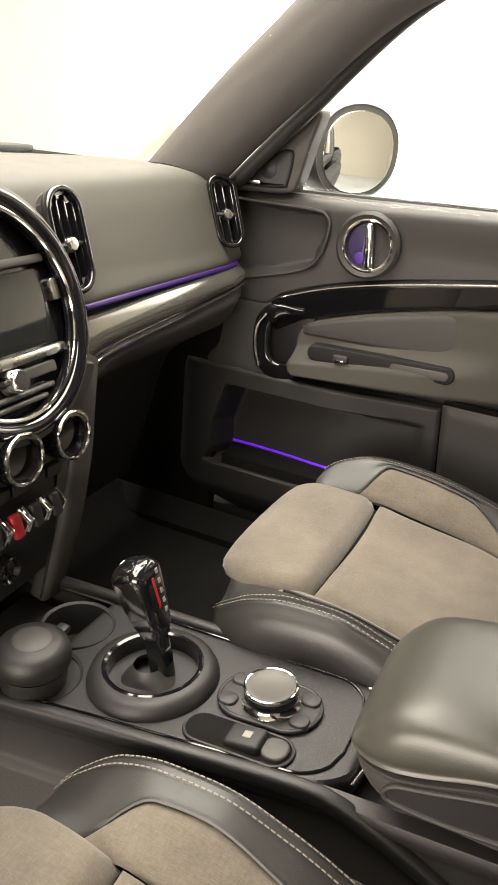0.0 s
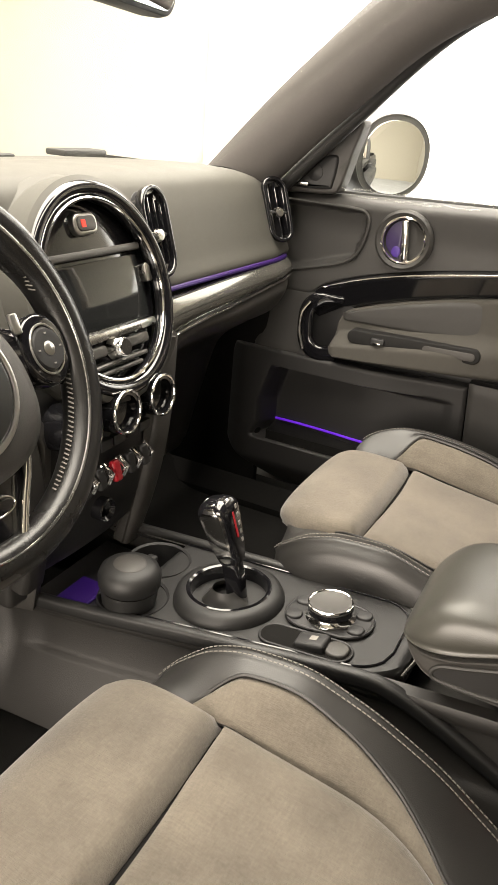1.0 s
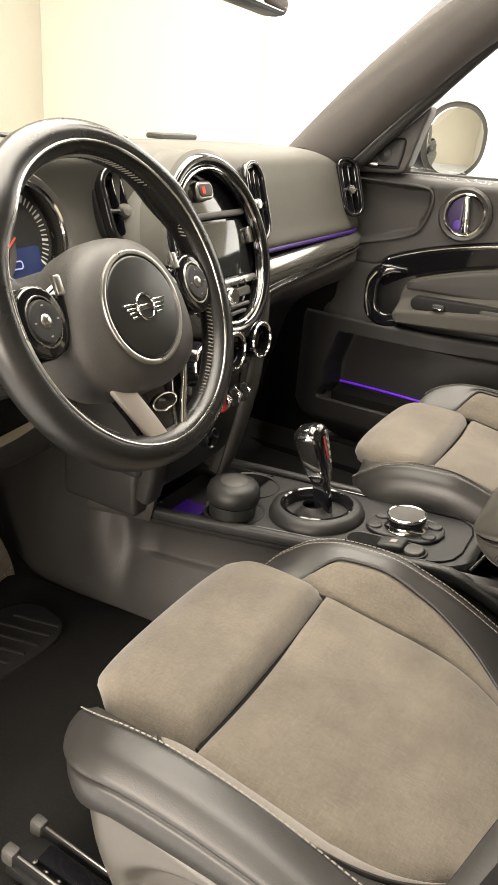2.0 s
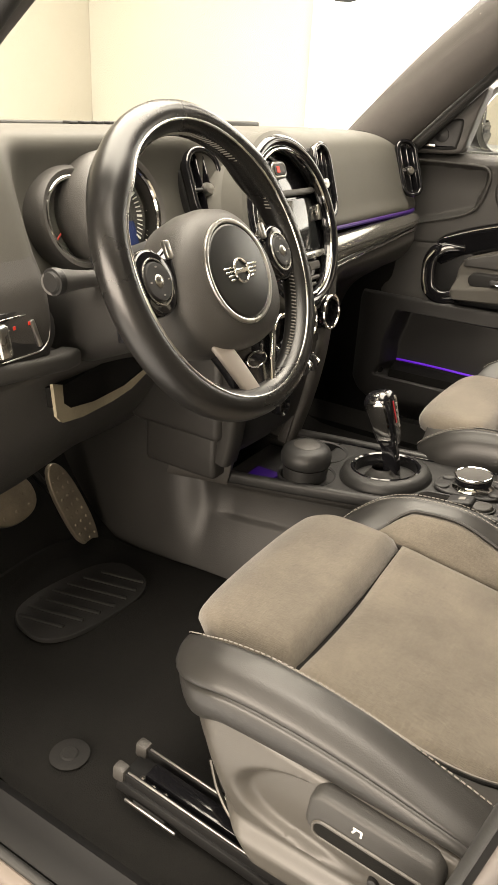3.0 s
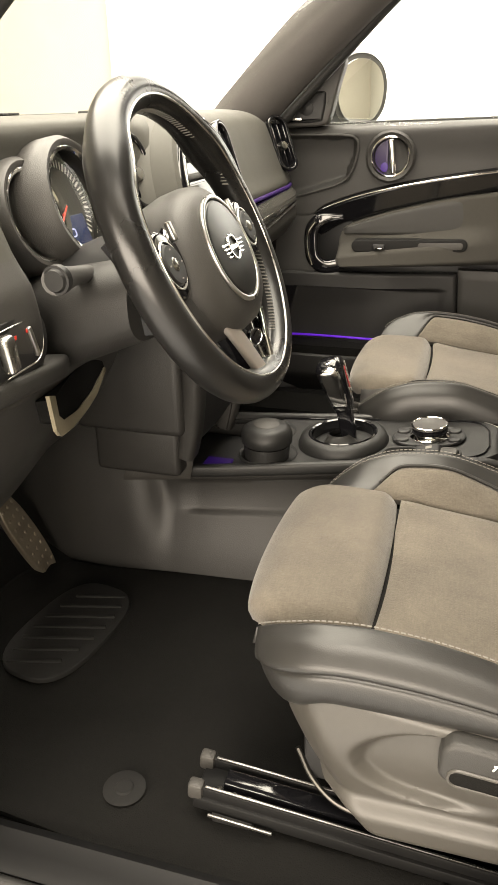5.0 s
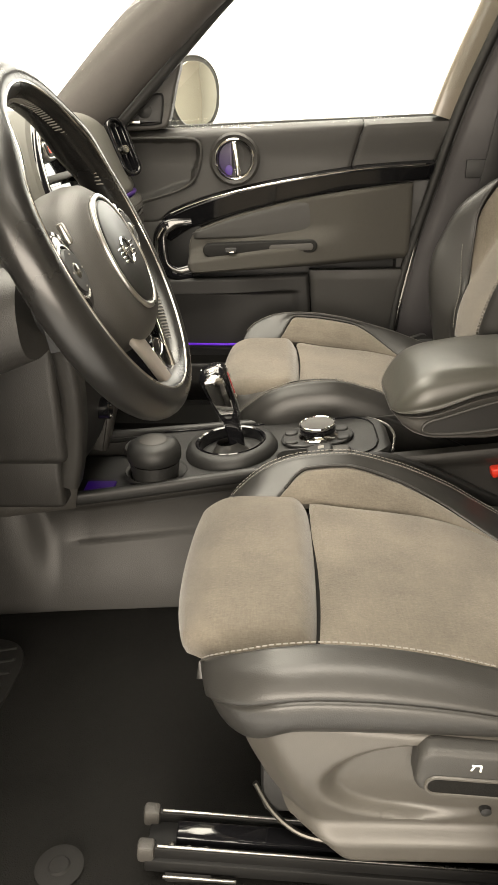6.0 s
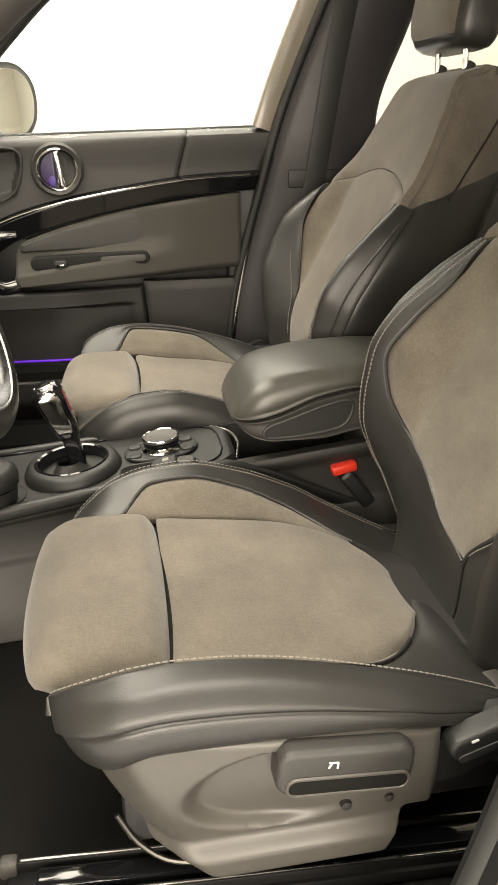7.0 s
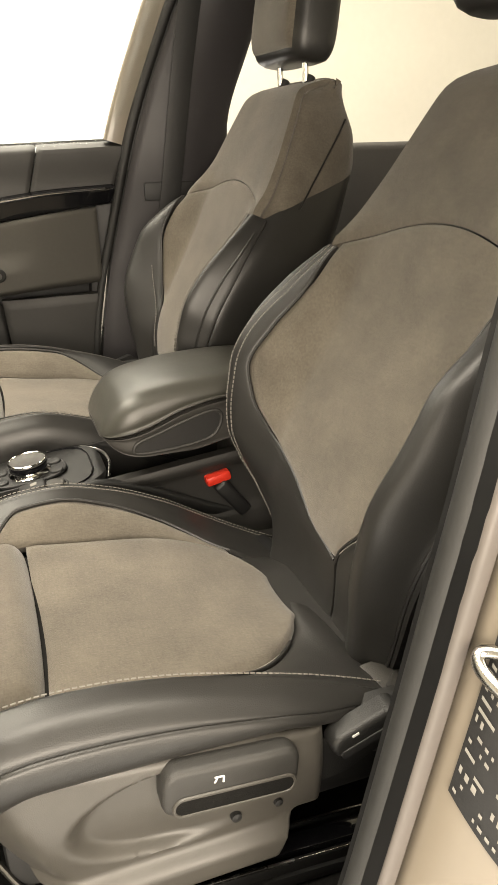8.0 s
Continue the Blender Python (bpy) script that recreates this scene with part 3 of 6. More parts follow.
    slot = put(slab(rrect(0.275, 0.030, 0.0145, 6), -0.02, 0.003, 0.003), basis((0.706, 0.085, 0.862), (0, 1, -0.03), (0, 0.03, 1), (-1, 0, 0)))
    add("switch_slot", slot, MAT_RUBBER)
    well = put(slab(rrect(0.105, 0.016, 0.0075, 5), 0.0, 0.0042, 0.001), basis((0.706, 0.010, 0.8635), (0, 1, -0.03), (0, 0.03, 1), (-1, 0, 0)))
    add("grip_well", well, PLASTIC)
    sw = put(slab(rrect(0.030, 0.014, 0.005, 4), 0.0, 0.010, 0.003), basis((0.706, 0.155, 0.858), (0, 1, -0.03), (0, 0.03, 1), (-1, 0, 0)))
    swo = add("window_switch", sw, DARK)
    add("switch_tip", put(rbox(0.003, 0.016, 0.004, 0.001, 2), Matrix.Translation((0.695, 0.155, 0.855))), CHROME)

    # lower panels
    def pocket_depth(y):
        return 0.062 * ease(-0.10, 0.40, y)

    def low_face(y, z):
        return 0.752 - 0.034 * ease(-0.03, 0.20, y) + 0.05 * (1 - ease(0.43, 0.52, z)) + 0.03 * ease(0.44, 0.54, y) ** 2

    def low_front(u, v):
        z = 0.42 + (0.788 - 0.42) * v
        y = -0.033 - 0.03 * (1 - v) + (front_y(z) + 0.033 + 0.03 * (1 - v)) * u
        end = y + 0.30 * max(0.0, z - 0.66) - 0.45 * max(0.0, 0.60 - z)
        hole = ease(-0.02, 0.01, y) * (1 - ease(0.395, 0.425, end)) * ease(0.566, 0.574, z + 0.10 * ease(0.10, -0.05, y)) * (1 - ease(0.742, 0.750, z))
        return low_face(y, z) + pocket_depth(y) * hole, y, z
    add("lower_panel", panel(low_front, 130, 100, 0.0, 0.005, 0.008, 0.03, flip=True), DOOR_PLASTIC)

    # near-black block paints the shade low in the door pocket
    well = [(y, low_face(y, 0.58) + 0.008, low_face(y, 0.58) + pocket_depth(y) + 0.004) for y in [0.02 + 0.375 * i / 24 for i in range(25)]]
    add("pocket_shade", rings([[(x0, y, 0.565), (x1, y, 0.565), (x1, y, 0.597), (x0, y, 0.590)] for y, x0, x1 in well]), CARPET)

    def front_mid(u, v):
        z = 0.786 + (0.925 - 0.786) * v
        y = 0.318 + (front_y(z) - 0.318) * u
        return 0.742 - 0.020 * (1 - v) ** 2 + 0.03 * ease(0.42, 0.48, y) ** 2, y, z
    add("front_panel", panel(front_mid, 20, 16, 0.0, 0.003, 0.005, 0.03, flip=True), SOFT)

    def low_rear(u, v):
        z = 0.42 + (0.80 - 0.42) * v
        ya, yb = edge_y(z) + 0.006, -0.036 - 0.03 * (1 - v)
        y = ya + (yb - ya) * u
        return door_x(y, z) - 0.004, y, z
    add("lower_rear_panel", panel(low_rear, 30, 30, 0.0, 0.005, 0.008, 0.03, flip=True), SOFT)
    led = [(low_face(y, 0.6) + pocket_depth(y) - 0.004, y, 0.604 + 0.030 * (0.395 - y)) for y in [0.395 - 0.33 * i / 10 for i in range(11)]]
    add("light_strip", tube(led, 0.0030, 8), VIOLET, "glowing violet light strip")
    # door edge
    add("door_edge", tube([(0.748, edge_y(z) - 0.001, z) for z in [0.42 + 0.70 * i / 40 for i in range(41)]], 0.005, 8), SATIN)
    add("door_core", put(rbox(0.06, 0.78, 0.70, 0.01, 2), Matrix.Translation((0.835, 0.09, 0.755))), DARK)
    # inner handle ring
    m = basis((0.728, 0.142, 1.062), (0, -1, 0), (0, 0, 1), (-1, 0, 0))
    add("handle_ring", put(lathe([(0.050, -0.01), (0.058, -0.004), (0.0585, 0.004), (0.053, 0.010), (0.046, 0.006), (0.046, -0.02)], 56), m), SOFT)
    ch = add("chrome_ring", put(sweep([(0.0435 * math.cos(t), 0.0435 * math.sin(t), 0.004) for t in [2 * math.pi * i / 48 for i in range(48)]], circle(0.0032, 8), (0, 0, 1), True), m), CHROME, "chrome ring")
    add("handle_dish", put(lathe([(0.0, -0.016), (0.02, -0.014), (0.038, -0.006), (0.042, 0.004)], 48), m), SOFT)
    # two glowing plates paint the violet light in the dish, strongest low down
    add("dish_glow", put(slab([(0.038 * math.cos(t), 0.038 * math.sin(t)) for t in [radians(100 + 160 * i / 20) for i in range(21)]], -0.006, -0.0035, 0.001), m), VIOLET_DIM, "violet lit half of the handle dish")
    add("dish_hot_spot", put(slab([(-0.014 + 0.009 * math.cos(t), -0.024 + 0.011 * math.sin(t)) for t in [2 * math.pi * i / 24 for i in range(24)]], -0.005, -0.0028, 0.001), m), VIOLET_SPOT, "bright spot of the violet light painted in the dish")
    add("door_handle", put(rbox(0.014, 0.078, 0.014, 0.005, 3), basis((0.722, 0.138, 1.062), (0, -1, 0.12), (0, 0.12, 1), (-1, 0, 0))), CHROME, "chrome inner door handle")
    # mirror corner with tweeter
    tri = [(0.435, 1.124), (0.37, 1.126), (0.308, 1.130), (0.290, 1.148), (0.272, 1.215), (0.258, 1.268), (0.285, 1.262), (0.345, 1.212), (0.435, 1.142)]
    add("mirror_corner", put(slab([(-y, z) for y, z in smooth_pts(tri, 40, True)], -0.03, 0.012, 0.006), basis((0.745, 0, 0), (0, -1, 0), (0, 0, 1), (-1, 0, 0))), PLASTIC)
    pad_ = [(0.392, 1.136), (0.318, 1.138), (0.306, 1.150), (0.300, 1.196), (0.312, 1.204), (0.334, 1.196), (0.392, 1.148)]
    add("tweeter_pod", put(slab([(-y, z) for y, z in smooth_pts(pad_, 40, True)], 0.0, 0.018, 0.006), basis((0.745, 0, 0), (0, -1, 0), (0, 0, 1), (-1, 0, 0))), DARK)
    add("tweeter", put(lathe([(0.0, 0.004), (0.008, 0.003), (0.016, 0.0), (0.018, -0.006)], 28), basis((0.726, 0.345, 1.168), (0, -1, 0), (0, 0, 1), (-1, 0, 0))), DARK)
    add("tweeter_badge", put(rbox(0.003, 0.036, 0.007, 0.001, 2), Matrix.Translation((0.716, 0.372, 1.1445))), SATIN)
    add("window_seal", tube([(0.795, y, sill_z(y) + 0.004) for y in [0.40 - 0.765 * i / 30 for i in range(31)]], 0.006, 8), RUBBER)
    add("lock_pin", put(lathe([(0.0, 0.018), (0.002, 0.017), (0.0025, 0.0)], 12), Matrix.Translation((0.748, -0.330, sill_z(-0.33) + 0.004))), DARK)
    under(d, *k)
    return d


passenger_door()


def side_mirror():
    m = thing("side_mirror", "oval car door mirror in a dark grey housing", "door mirror", (0.93, 0.30, 1.13))
    c = Vector((0.938, 0.258, 1.204))
    nrm = Vector((-0.55, -0.83, -0.02)).normalized()
    xa = Vector((0, 0, 1)).cross(nrm).normalized()
    ya = nrm.cross(xa)
    M = basis(c, xa, ya, nrm)
    out = [(0.106 * math.copysign(abs(math.cos(t)) ** 0.95, math.cos(t)), 0.092 * math.copysign(abs(math.sin(t)) ** 0.85, math.sin(t))) for t in [2 * math.pi * i / 56 for i in range(56)]]
    rows = []
    for f, sc in ((0.010, 0.93), (0.012, 0.95), (0.004, 1.0), (-0.02, 1.04), (-0.06, 1.02), (-0.10, 0.86), (-0.125, 0.5), (-0.135, 0.15)):
        rows.append([(x * sc, y * sc, f) for x, y in out])
    k = [part("housing", put(rings(rows), M), HOUSING, m), part("mirror_glass", put(slab([(x * 0.81, y * 0.82) for x, y in out], 0.006, 0.0135, 0.001), M), MIRROR, m, "mirror glass")]
    k.append(part("mirror_foot", band([(0.765, 0.36, 1.160), (0.82, 0.37, 1.165), (0.90, 0.37, 1.180)], 0.045, 0.050, (0, 0, 1), 12), HOUSING, m))
    under(m, *k)


side_mirror()

# ---- dashboard ----
CX = 0.035


def dash_shift(x):
    """How far the face stands forward, behind the wheel."""
    return 0.055 * ease(-0.495, -0.445, x) * (1 - ease(-0.14, -0.06, x)) + 0.015 * ease(0.60, 0.72, x)


DASH_PROFILE = [(0.86, 1.150), (0.72, 1.163), (0.58, 1.170), (0.47, 1.170), (0.428, 1.158), (0.408, 1.128), (0.392, 1.085), (0.376, 1.040), (0.364, 1.012), (0.372, 0.998), (0.40, 0.994)]


def dashboard():
    d = thing("dashboard", "dark grey moulded dashboard with round display, gloss trim and air vents", "dashboard", (0, 0.5, 0.95))
    k = []

    def add(name, bm, mat, lab="", parent=None):
        ob = part(name, bm, mat, parent or d, lab)
        if not parent:
            k.append(ob)
        return ob

    prof = smooth_pts(DASH_PROFILE, 61)

    def top(u, v):
        x = -0.735 + 1.455 * u
        y, z = prof[int(round(v * 60))]
        y += dash_shift(x) * ease(0.30, 0.62, v)
        z -= 0.030 * ease(0.45, 0.75, abs(x)) ** 2 * ease(1.02, 1.12, z) + 0.0
        y -= 0.16 * ease(0.35, 0.75, abs(x)) * (1 - ease(0.0, 0.30, v))
        return x, y, z
    add("dash_pad", panel(top, 120, 60, 0.0, 0.004, 0.006, 0.02, flip=True), DASH)

    # hood over the round display
    up, nrm = Vector((0, 0.326, 0.945)), Vector((0, -0.945, 0.326))
    C = Vector((CX, 0.338, 1.035))
    M = basis(C, (1, 0, 0), up, nrm)
    hood = [(0.140, 0.004), (0.147, 0.0), (0.150, -0.02), (0.151, -0.06), (0.149, -0.12), (0.140, -0.20), (0.12, -0.27)]
    add("display_hood", put(lathe(hood, 72), M), DASH)
    add("hood_step", put(lathe([(0.150, -0.035), (0.158, -0.045), (0.160, -0.075), (0.156, -0.15), (0.145, -0.24)], 72), M), DASH)
    ring = [(R * math.cos(t), R * math.sin(t), 0.0) for R in (0.130,) for t in [2 * math.pi * i / 72 for i in range(72)]]
    add("display_bezel", put(sweep(ring, smooth_pts([(-0.011, -0.004), (-0.006, 0.006), (0.003, 0.009), (0.010, 0.004), (0.011, -0.008), (-0.011, -0.012)], 16, True), (0, 0, 1), True), M), GLOSS, "gloss black display bezel")
    add("chrome_ring", put(sweep([(x * 0.905, y * 0.905, 0.004) for x, y, z in ring], circle(0.0026, 8), (0, 0, 1), True), M), CHROME, "chrome ring")
    add("chrome_ring", put(sweep([(x * 1.085, y * 1.085, -0.004) for x, y, z in ring], circle(0.0018, 8), (0, 0, 1), True), M), CHROME)
    add("display_face", put(slab([(x * 0.93, y * 0.93) for x, y, z in ring], -0.06, -0.016, 0.003), M), GLOSS)
    add("screen", put(slab(rrect(0.190, 0.088, 0.004, 3), -0.018, -0.012, 0.001), M @ Matrix.Translation((0, -0.004, 0))), SCREEN, "switched-off display screen")
    add("upper_bar", put(rbox(0.200, 0.010, 0.012, 0.003, 2), M @ Matrix.Translation((0, 0.050, -0.010))), PLASTIC)
    add("lower_bar", put(rbox(0.196, 0.012, 0.010, 0.003, 2), M @ Matrix.Translation((0, -0.056, -0.010))), SATIN, "satin metal bar")
    haz = add("hazard_switch", put(slab(rrect(0.046, 0.028, 0.011, 5), -0.01, 0.004, 0.003), M @ Matrix.Translation((0.0, 0.088, -0.010))), SATIN)
    add("hazard_cap", put(slab(rrect(0.036, 0.019, 0.007, 5), 0.0, 0.006, 0.002), M @ Matrix.Translation((0.0, 0.088, -0.010))), PLASTIC)
    add("hazard_sign", put(rbox(0.009, 0.010, 0.001, 0.0004, 1), M @ Matrix.Translation((-0.008, 0.088, -0.0035))), RED, "red hazard sign")
    for sx in (-1, 1):
        add("media_key", put(slab(rrect(0.055, 0.014, 0.004, 3), -0.01, 0.004, 0.002), M @ Matrix.Translation((sx * 0.048, -0.074, -0.012))), PLASTIC)
        add("side_key", put(slab(rrect(0.012, 0.026, 0.003, 3), -0.01, 0.004, 0.002), M @ Matrix.Translation((sx * 0.106, 0.012, -0.008))), SATIN)
    add("volume_knob", put(lathe([(0.0, 0.016), (0.011, 0.016), (0.013, 0.013), (0.0135, 0.0), (0.016, -0.006)], 36), M @ Matrix.Translation((0, -0.076, -0.008))), CHROME, "chrome volume knob")
    for i, dy in enumerate((-0.094, -0.104)):
        add("slot_rib", put(rbox(0.13 - 0.03 * i, 0.006, 0.01, 0.002, 1), M @ Matrix.Translation((0, dy, -0.012))), PLASTIC)

    # air vents: rounded frame, slats, thumb wheel
    def vent(o, xa, ya, w, h):
        za = Vector(xa).cross(Vector(ya)).normalized()
        m = basis(o, Vector(xa).normalized(), Vector(ya).normalized(), za)
        out = rrect(w, h, w * 0.47, 7)
        v = add("air_vent", put(sweep([(x, y, 0) for x, y in out], rrect(0.008, 0.014, 0.003, 3), (0, 0, 1), True), m), GLOSS, "air vent in a gloss black frame")
        add("vent_well", put(slab(out, -0.04, -0.018, 0.001), m), DARK, parent=v)
        add("vent_chrome", put(sweep([(x * 1.02, y * 1.01, 0.006) for x, y in out], circle(0.0009, 6), (0, 0, 1), True), m), SATIN, parent=v)
        n = max(3, int(w / 0.013))
        for i in range(n):
            x = (i + 0.5) / n * w - w / 2
            hh = h * (0.90 - 0.35 * abs(2 * x / w) ** 3)
            add("slat", put(rbox(0.003, hh, 0.018, 0.001, 1), m @ Matrix.Translation((x, 0, -0.010)) @ Matrix.Rotation(0.35, 4, "Y")), GLOSS, parent=v)
        add("cross_blade", put(rbox(w * 0.9, 0.006, 0.010, 0.003, 2), m @ Matrix.Translation((0, -0.005, -0.004))), DARK, parent=v)
        add("vent_wheel", put(lathe([(0.0, 0.007), (0.008, 0.006), (0.010, 0.0), (0.010, -0.01)], 24), m @ Matrix.Translation((0.002, -0.005, 0.0))), SATIN, parent=v)

    vent((0.205, 0.376, 1.090), (1, 0.02, 0), (0.10, 0.36, 1), 0.062, 0.128)
    vent((CX - 0.146, 0.414, 1.095), (1, -0.20, 0), (0, 0.36, 1), 0.062, 0.105)
    vent((0.648, 0.385, 1.095), (0.72, -0.62, 0.0), (0.10, 0.36, 1), 0.046, 0.120)
    vent((-0.625, 0.385, 1.060), (0.9, 0.35, 0.0), (0, 0.36, 1), 0.060, 0.11)

    # gloss trim blade on the passenger side
    def blade(u, v):
        x = 0.180 + 0.515 * u
        lo = tab(x, (0.18, 0.24, 0.45, 0.695), (0.912, 0.936, 0.952, 0.968))
        hi = tab(x, (0.18, 0.45, 0.695), (0.992, 0.999, 1.002))
        z = lo + (hi - lo) * v
        return x, 0.340 + 0.025 * v ** 2 + 0.010 * ease(0.62, 0.70, x) + 0.012 * (1 - v) ** 3, z
    add("trim_blade", panel(blade, 60, 14, 0.0, 0.003, 0.005, 0.02), TRIM, "smoked gloss trim blade")
    line = [blade(i / 50, 0.0) for i in range(51)]
    add("chrome_line", tube([(x, y - 0.004, z - 0.002) for x, y, z in line], 0.0026, 8), CHROME, "chrome trim line")
    add("light_strip", tube([(0.22 + 0.46 * i / 20, 0.3635 + 0.010 * ease(0.62, 0.70, 0.22 + 0.46 * i / 20), 1.0030) for i in range(21)], 0.0042, 8), VIOLET_LINE, "violet light line under the pad")

    # lower passenger side
    low = smooth_pts([(0.352, 0.955), (0.350, 0.925), (0.372, 0.895), (0.43, 0.86), (0.50, 0.80), (0.54, 0.68), (0.58, 0.52)], 40)

    def glove(u, v):
        x = 0.175 + 0.535 * u
        y, z = low[int(round(v * 39))]
        return x, y + 0.02 * ease(0.64, 0.71, x), z - 0.03 * (1 - ease(0.18, 0.30, x)) * (1 - v) + 0.012 * ease(0.4, 0.7, x) * (1 - ease(0.2, 0.4, v))
    add("glove_box", panel(glove, 50, 40, 0.0, 0.004, 0.006, 0.02, flip=True), PLASTIC)
    add("glove_latch", put(rbox(0.09, 0.012, 0.016, 0.005, 2), Matrix.Translation((0.33, 0.50, 0.79))), DARK)

    # centre stack
    def stack(u, v):
        x = 0.012 - 0.118 + 0.236 * u
        z = 0.655 + 0.275 * v
        return x, 0.318 + 0.012 * (1 - math.cos((2 * u - 1) * 1.2)) + 0.03 * (1 - v) ** 3 + 0.02 * v ** 2, z
    add("control_fascia", panel(stack, 30, 30, 0.0, 0.004, 0.008, 0.06), DARK)
    for s in (-1, 1):
        def cheek(u, v):
            z = 0.600 + 0.345 * v
            x = 0.012 + s * (0.118 + 0.010 * v + 0.045 * ease(0.75, 1.0, v) + 0.03 * u)
            return x, 0.318 + 0.04 * (1 - v) ** 2 + 0.11 * u, z
        edge = smooth_pts([(0.012 + s * 0.186, 0.350, 0.945), (0.012 + s * 0.160, 0.336, 0.895), (0.012 + s * 0.142, 0.332, 0.80), (0.012 + s * 0.130, 0.345, 0.70), (0.012 + s * 0.124, 0.372, 0.60)], 30)
        if s < 0:
            edge = [p for p in edge if p[2] > 0.655]
        add("fascia_frame", sweep(edge, rrect(0.044, 0.030, 0.010, 4), (0, -1, 0)), PLASTIC if s > 0 else FLANK)
        add("fascia_cheek", panel(cheek, 16, 40, 0.0, 0.004, 0.006, 0.02, flip=s < 0), PLASTIC)
    # side block beside the driver's footwell, stepped near its foot
    add("stack_block", put(rbox(0.062, 0.19, 0.245, 0.014, 4), Matrix.Translation((-0.122, 0.442, 0.820))), FLANK)
    add("stack_foot", put(rbox(0.060, 0.15, 0.095, 0.010, 4), Matrix.Translation((-0.112, 0.436, 0.668))), FLANK)
    for dx in (-0.085, 0.0, 0.085):
        m = basis((0.006 + dx, 0.312, 0.884), (1, 0, 0), (0, 0.10, 1), (0, -1, 0.10)) @ Matrix.Diagonal((1.22, 1.22, 1.5, 1))
        kn = add("climate_dial", put(lathe([(0.0, 0.014), (0.018, 0.014), (0.019, 0.020), (0.0235, 0.021), (0.025, 0.016), (0.0255, -0.01)], 44), m), GLOSS, "black climate dial with chrome rim")
        add("dial_chrome", put(sweep([(0.0235 * math.cos(t), 0.0235 * math.sin(t), 0.0205) for t in [2 * math.pi * i / 40 for i in range(40)]], circle(0.0019, 8), (0, 0, 1), True), m), CHROME, parent=kn)
    for i in range(6):
        add("stack_key", put(rbox(0.026, 0.012, 0.016, 0.003, 2), Matrix.Translation((0.006 + (i - 2.5) * 0.030, 0.308, 0.838))), DARK)
    for i in range(5):
        m = basis((0.010 + (i - 2) * 0.034, 0.312, 0.790), (1, 0, 0), (0, 0.3, 1), (0, -1, 0.3))
        mat, lab = (DARK_RED, "red start toggle") if i == 2 else (DARK, "")
        t = add("toggle_switch", put(rbox(0.016, 0.030, 0.010, 0.004, 3), m @ Matrix.Translation((0, 0, 0.010))), mat, lab)
        for s in (-1, 1):
            add("toggle_chrome", put(tube([(s * 0.0135, -0.014, 0.004), (s * 0.0135, 0.0, 0.016), (s * 0.0135, 0.014, 0.004)], 0.0028, 8), m), CHROME, parent=t)
    sock = basis((0.01, 0.322, 0.725), (1, 0, 0), (0, 0, 1), (0, -1, 0))
    add("power_socket", put(lathe([(0.0, 0.0), (0.012, 0.002), (0.016, 0.008), (0.018, 0.006), (0.018, -0.02)], 28), sock), GLOSS)

    # driver side lower dash
    lowd = smooth_pts([(0.455, 0.995), (0.430, 0.960), (0.425, 0.925), (0.400, 0.912), (0.385, 0.900), (0.395, 0.875), (0.43, 0.80), (0.50, 0.70), (0.60, 0.62)], 40)

    def knee(u, v):
        x = -0.735 + 0.65 * u
        y, z = lowd[int(round(v * 39))]
        return x, y + 0.03 * ease(-0.45, -0.2, x), z + 0.01 * ease(-0.5, -0.2, x)
    add("knee_panel", panel(knee, 40, 40, 0.0, 0.004, 0.006, 0.02, flip=True), PLASTIC)
    def end_face(u, v):
        x = -0.735 + 0.290 * u
        z = 1.062 - 0.148 * v
        return x, tab(z, (0.914, 0.93, 0.97, 1.012, 1.04, 1.062), (0.372, 0.362, 0.3565, 0.3615, 0.3755, 0.3845)) + 0.055 * ease(-0.495, -0.445, x) + 0.06 * ease(-0.47, -0.44, x) ** 1.5, z
    add("switch_fascia", panel(end_face, 40, 20, 0.0, 0.004, 0.006, 0.02, flip=True), PLASTIC)
    pl = basis((-0.556, 0.3585, 0.966), (1, 0.04, 0), (0, 0.04, 1), (0, -1, 0.04))
    ls = add("light_switch_panel", put(slab(rrect(0.150, 0.060, 0.028, 7), -0.02, 0.002, 0.002), pl), DARK)
    add("switch_frame", put(sweep([(x, y, 0.002) for x, y in rrect(0.130, 0.046, 0.022, 7)], circle(0.0010, 6), (0, 0, 1), True), pl), SATIN, parent=ls)
    add("light_switch", put(rbox(0.018, 0.038, 0.014, 0.005, 3), pl @ Matrix.Translation((-0.010, 0.002, 0.008)) @ Matrix.Rotation(0.12, 4, "Z")), SATIN, "satin metal light switch", parent=ls)
    for sx, sy in ((-0.034, 0.012), (0.012, 0.012), (0.034, 0.013)):
        add("switch_sign", put(rbox(0.004, 0.004, 0.0008, 0.0003, 1), pl @ Matrix.Translation((sx, sy, 0.0042))), RED if sx > 0 else WHITE, parent=ls)
    add("dimmer_wheel", put(rbox(0.006, 0.034, 0.006, 0.002, 2), pl @ Matrix.Translation((0.042, 0, 0.004)) @ Matrix.Rotation(0.3, 4, "Z")), SATIN, parent=ls)
    # padded pocket under the column
    lip = [(-0.468, 0.887), (-0.470, 0.864), (-0.455, 0.852), (-0.396, 0.839), (-0.302, 0.829), (-0.211, 0.831), (-0.211, 0.827), (-0.285, 0.820), (-0.344, 0.823), (-0.428, 0.833), (-0.477, 0.844), (-0.486, 0.854), (-0.486, 0.895)]
    pm = basis((0, 0.4274, 0.04), (1, 0.30, 0), (0, 0.10, 1), (0.28, -0.95, 0.095))
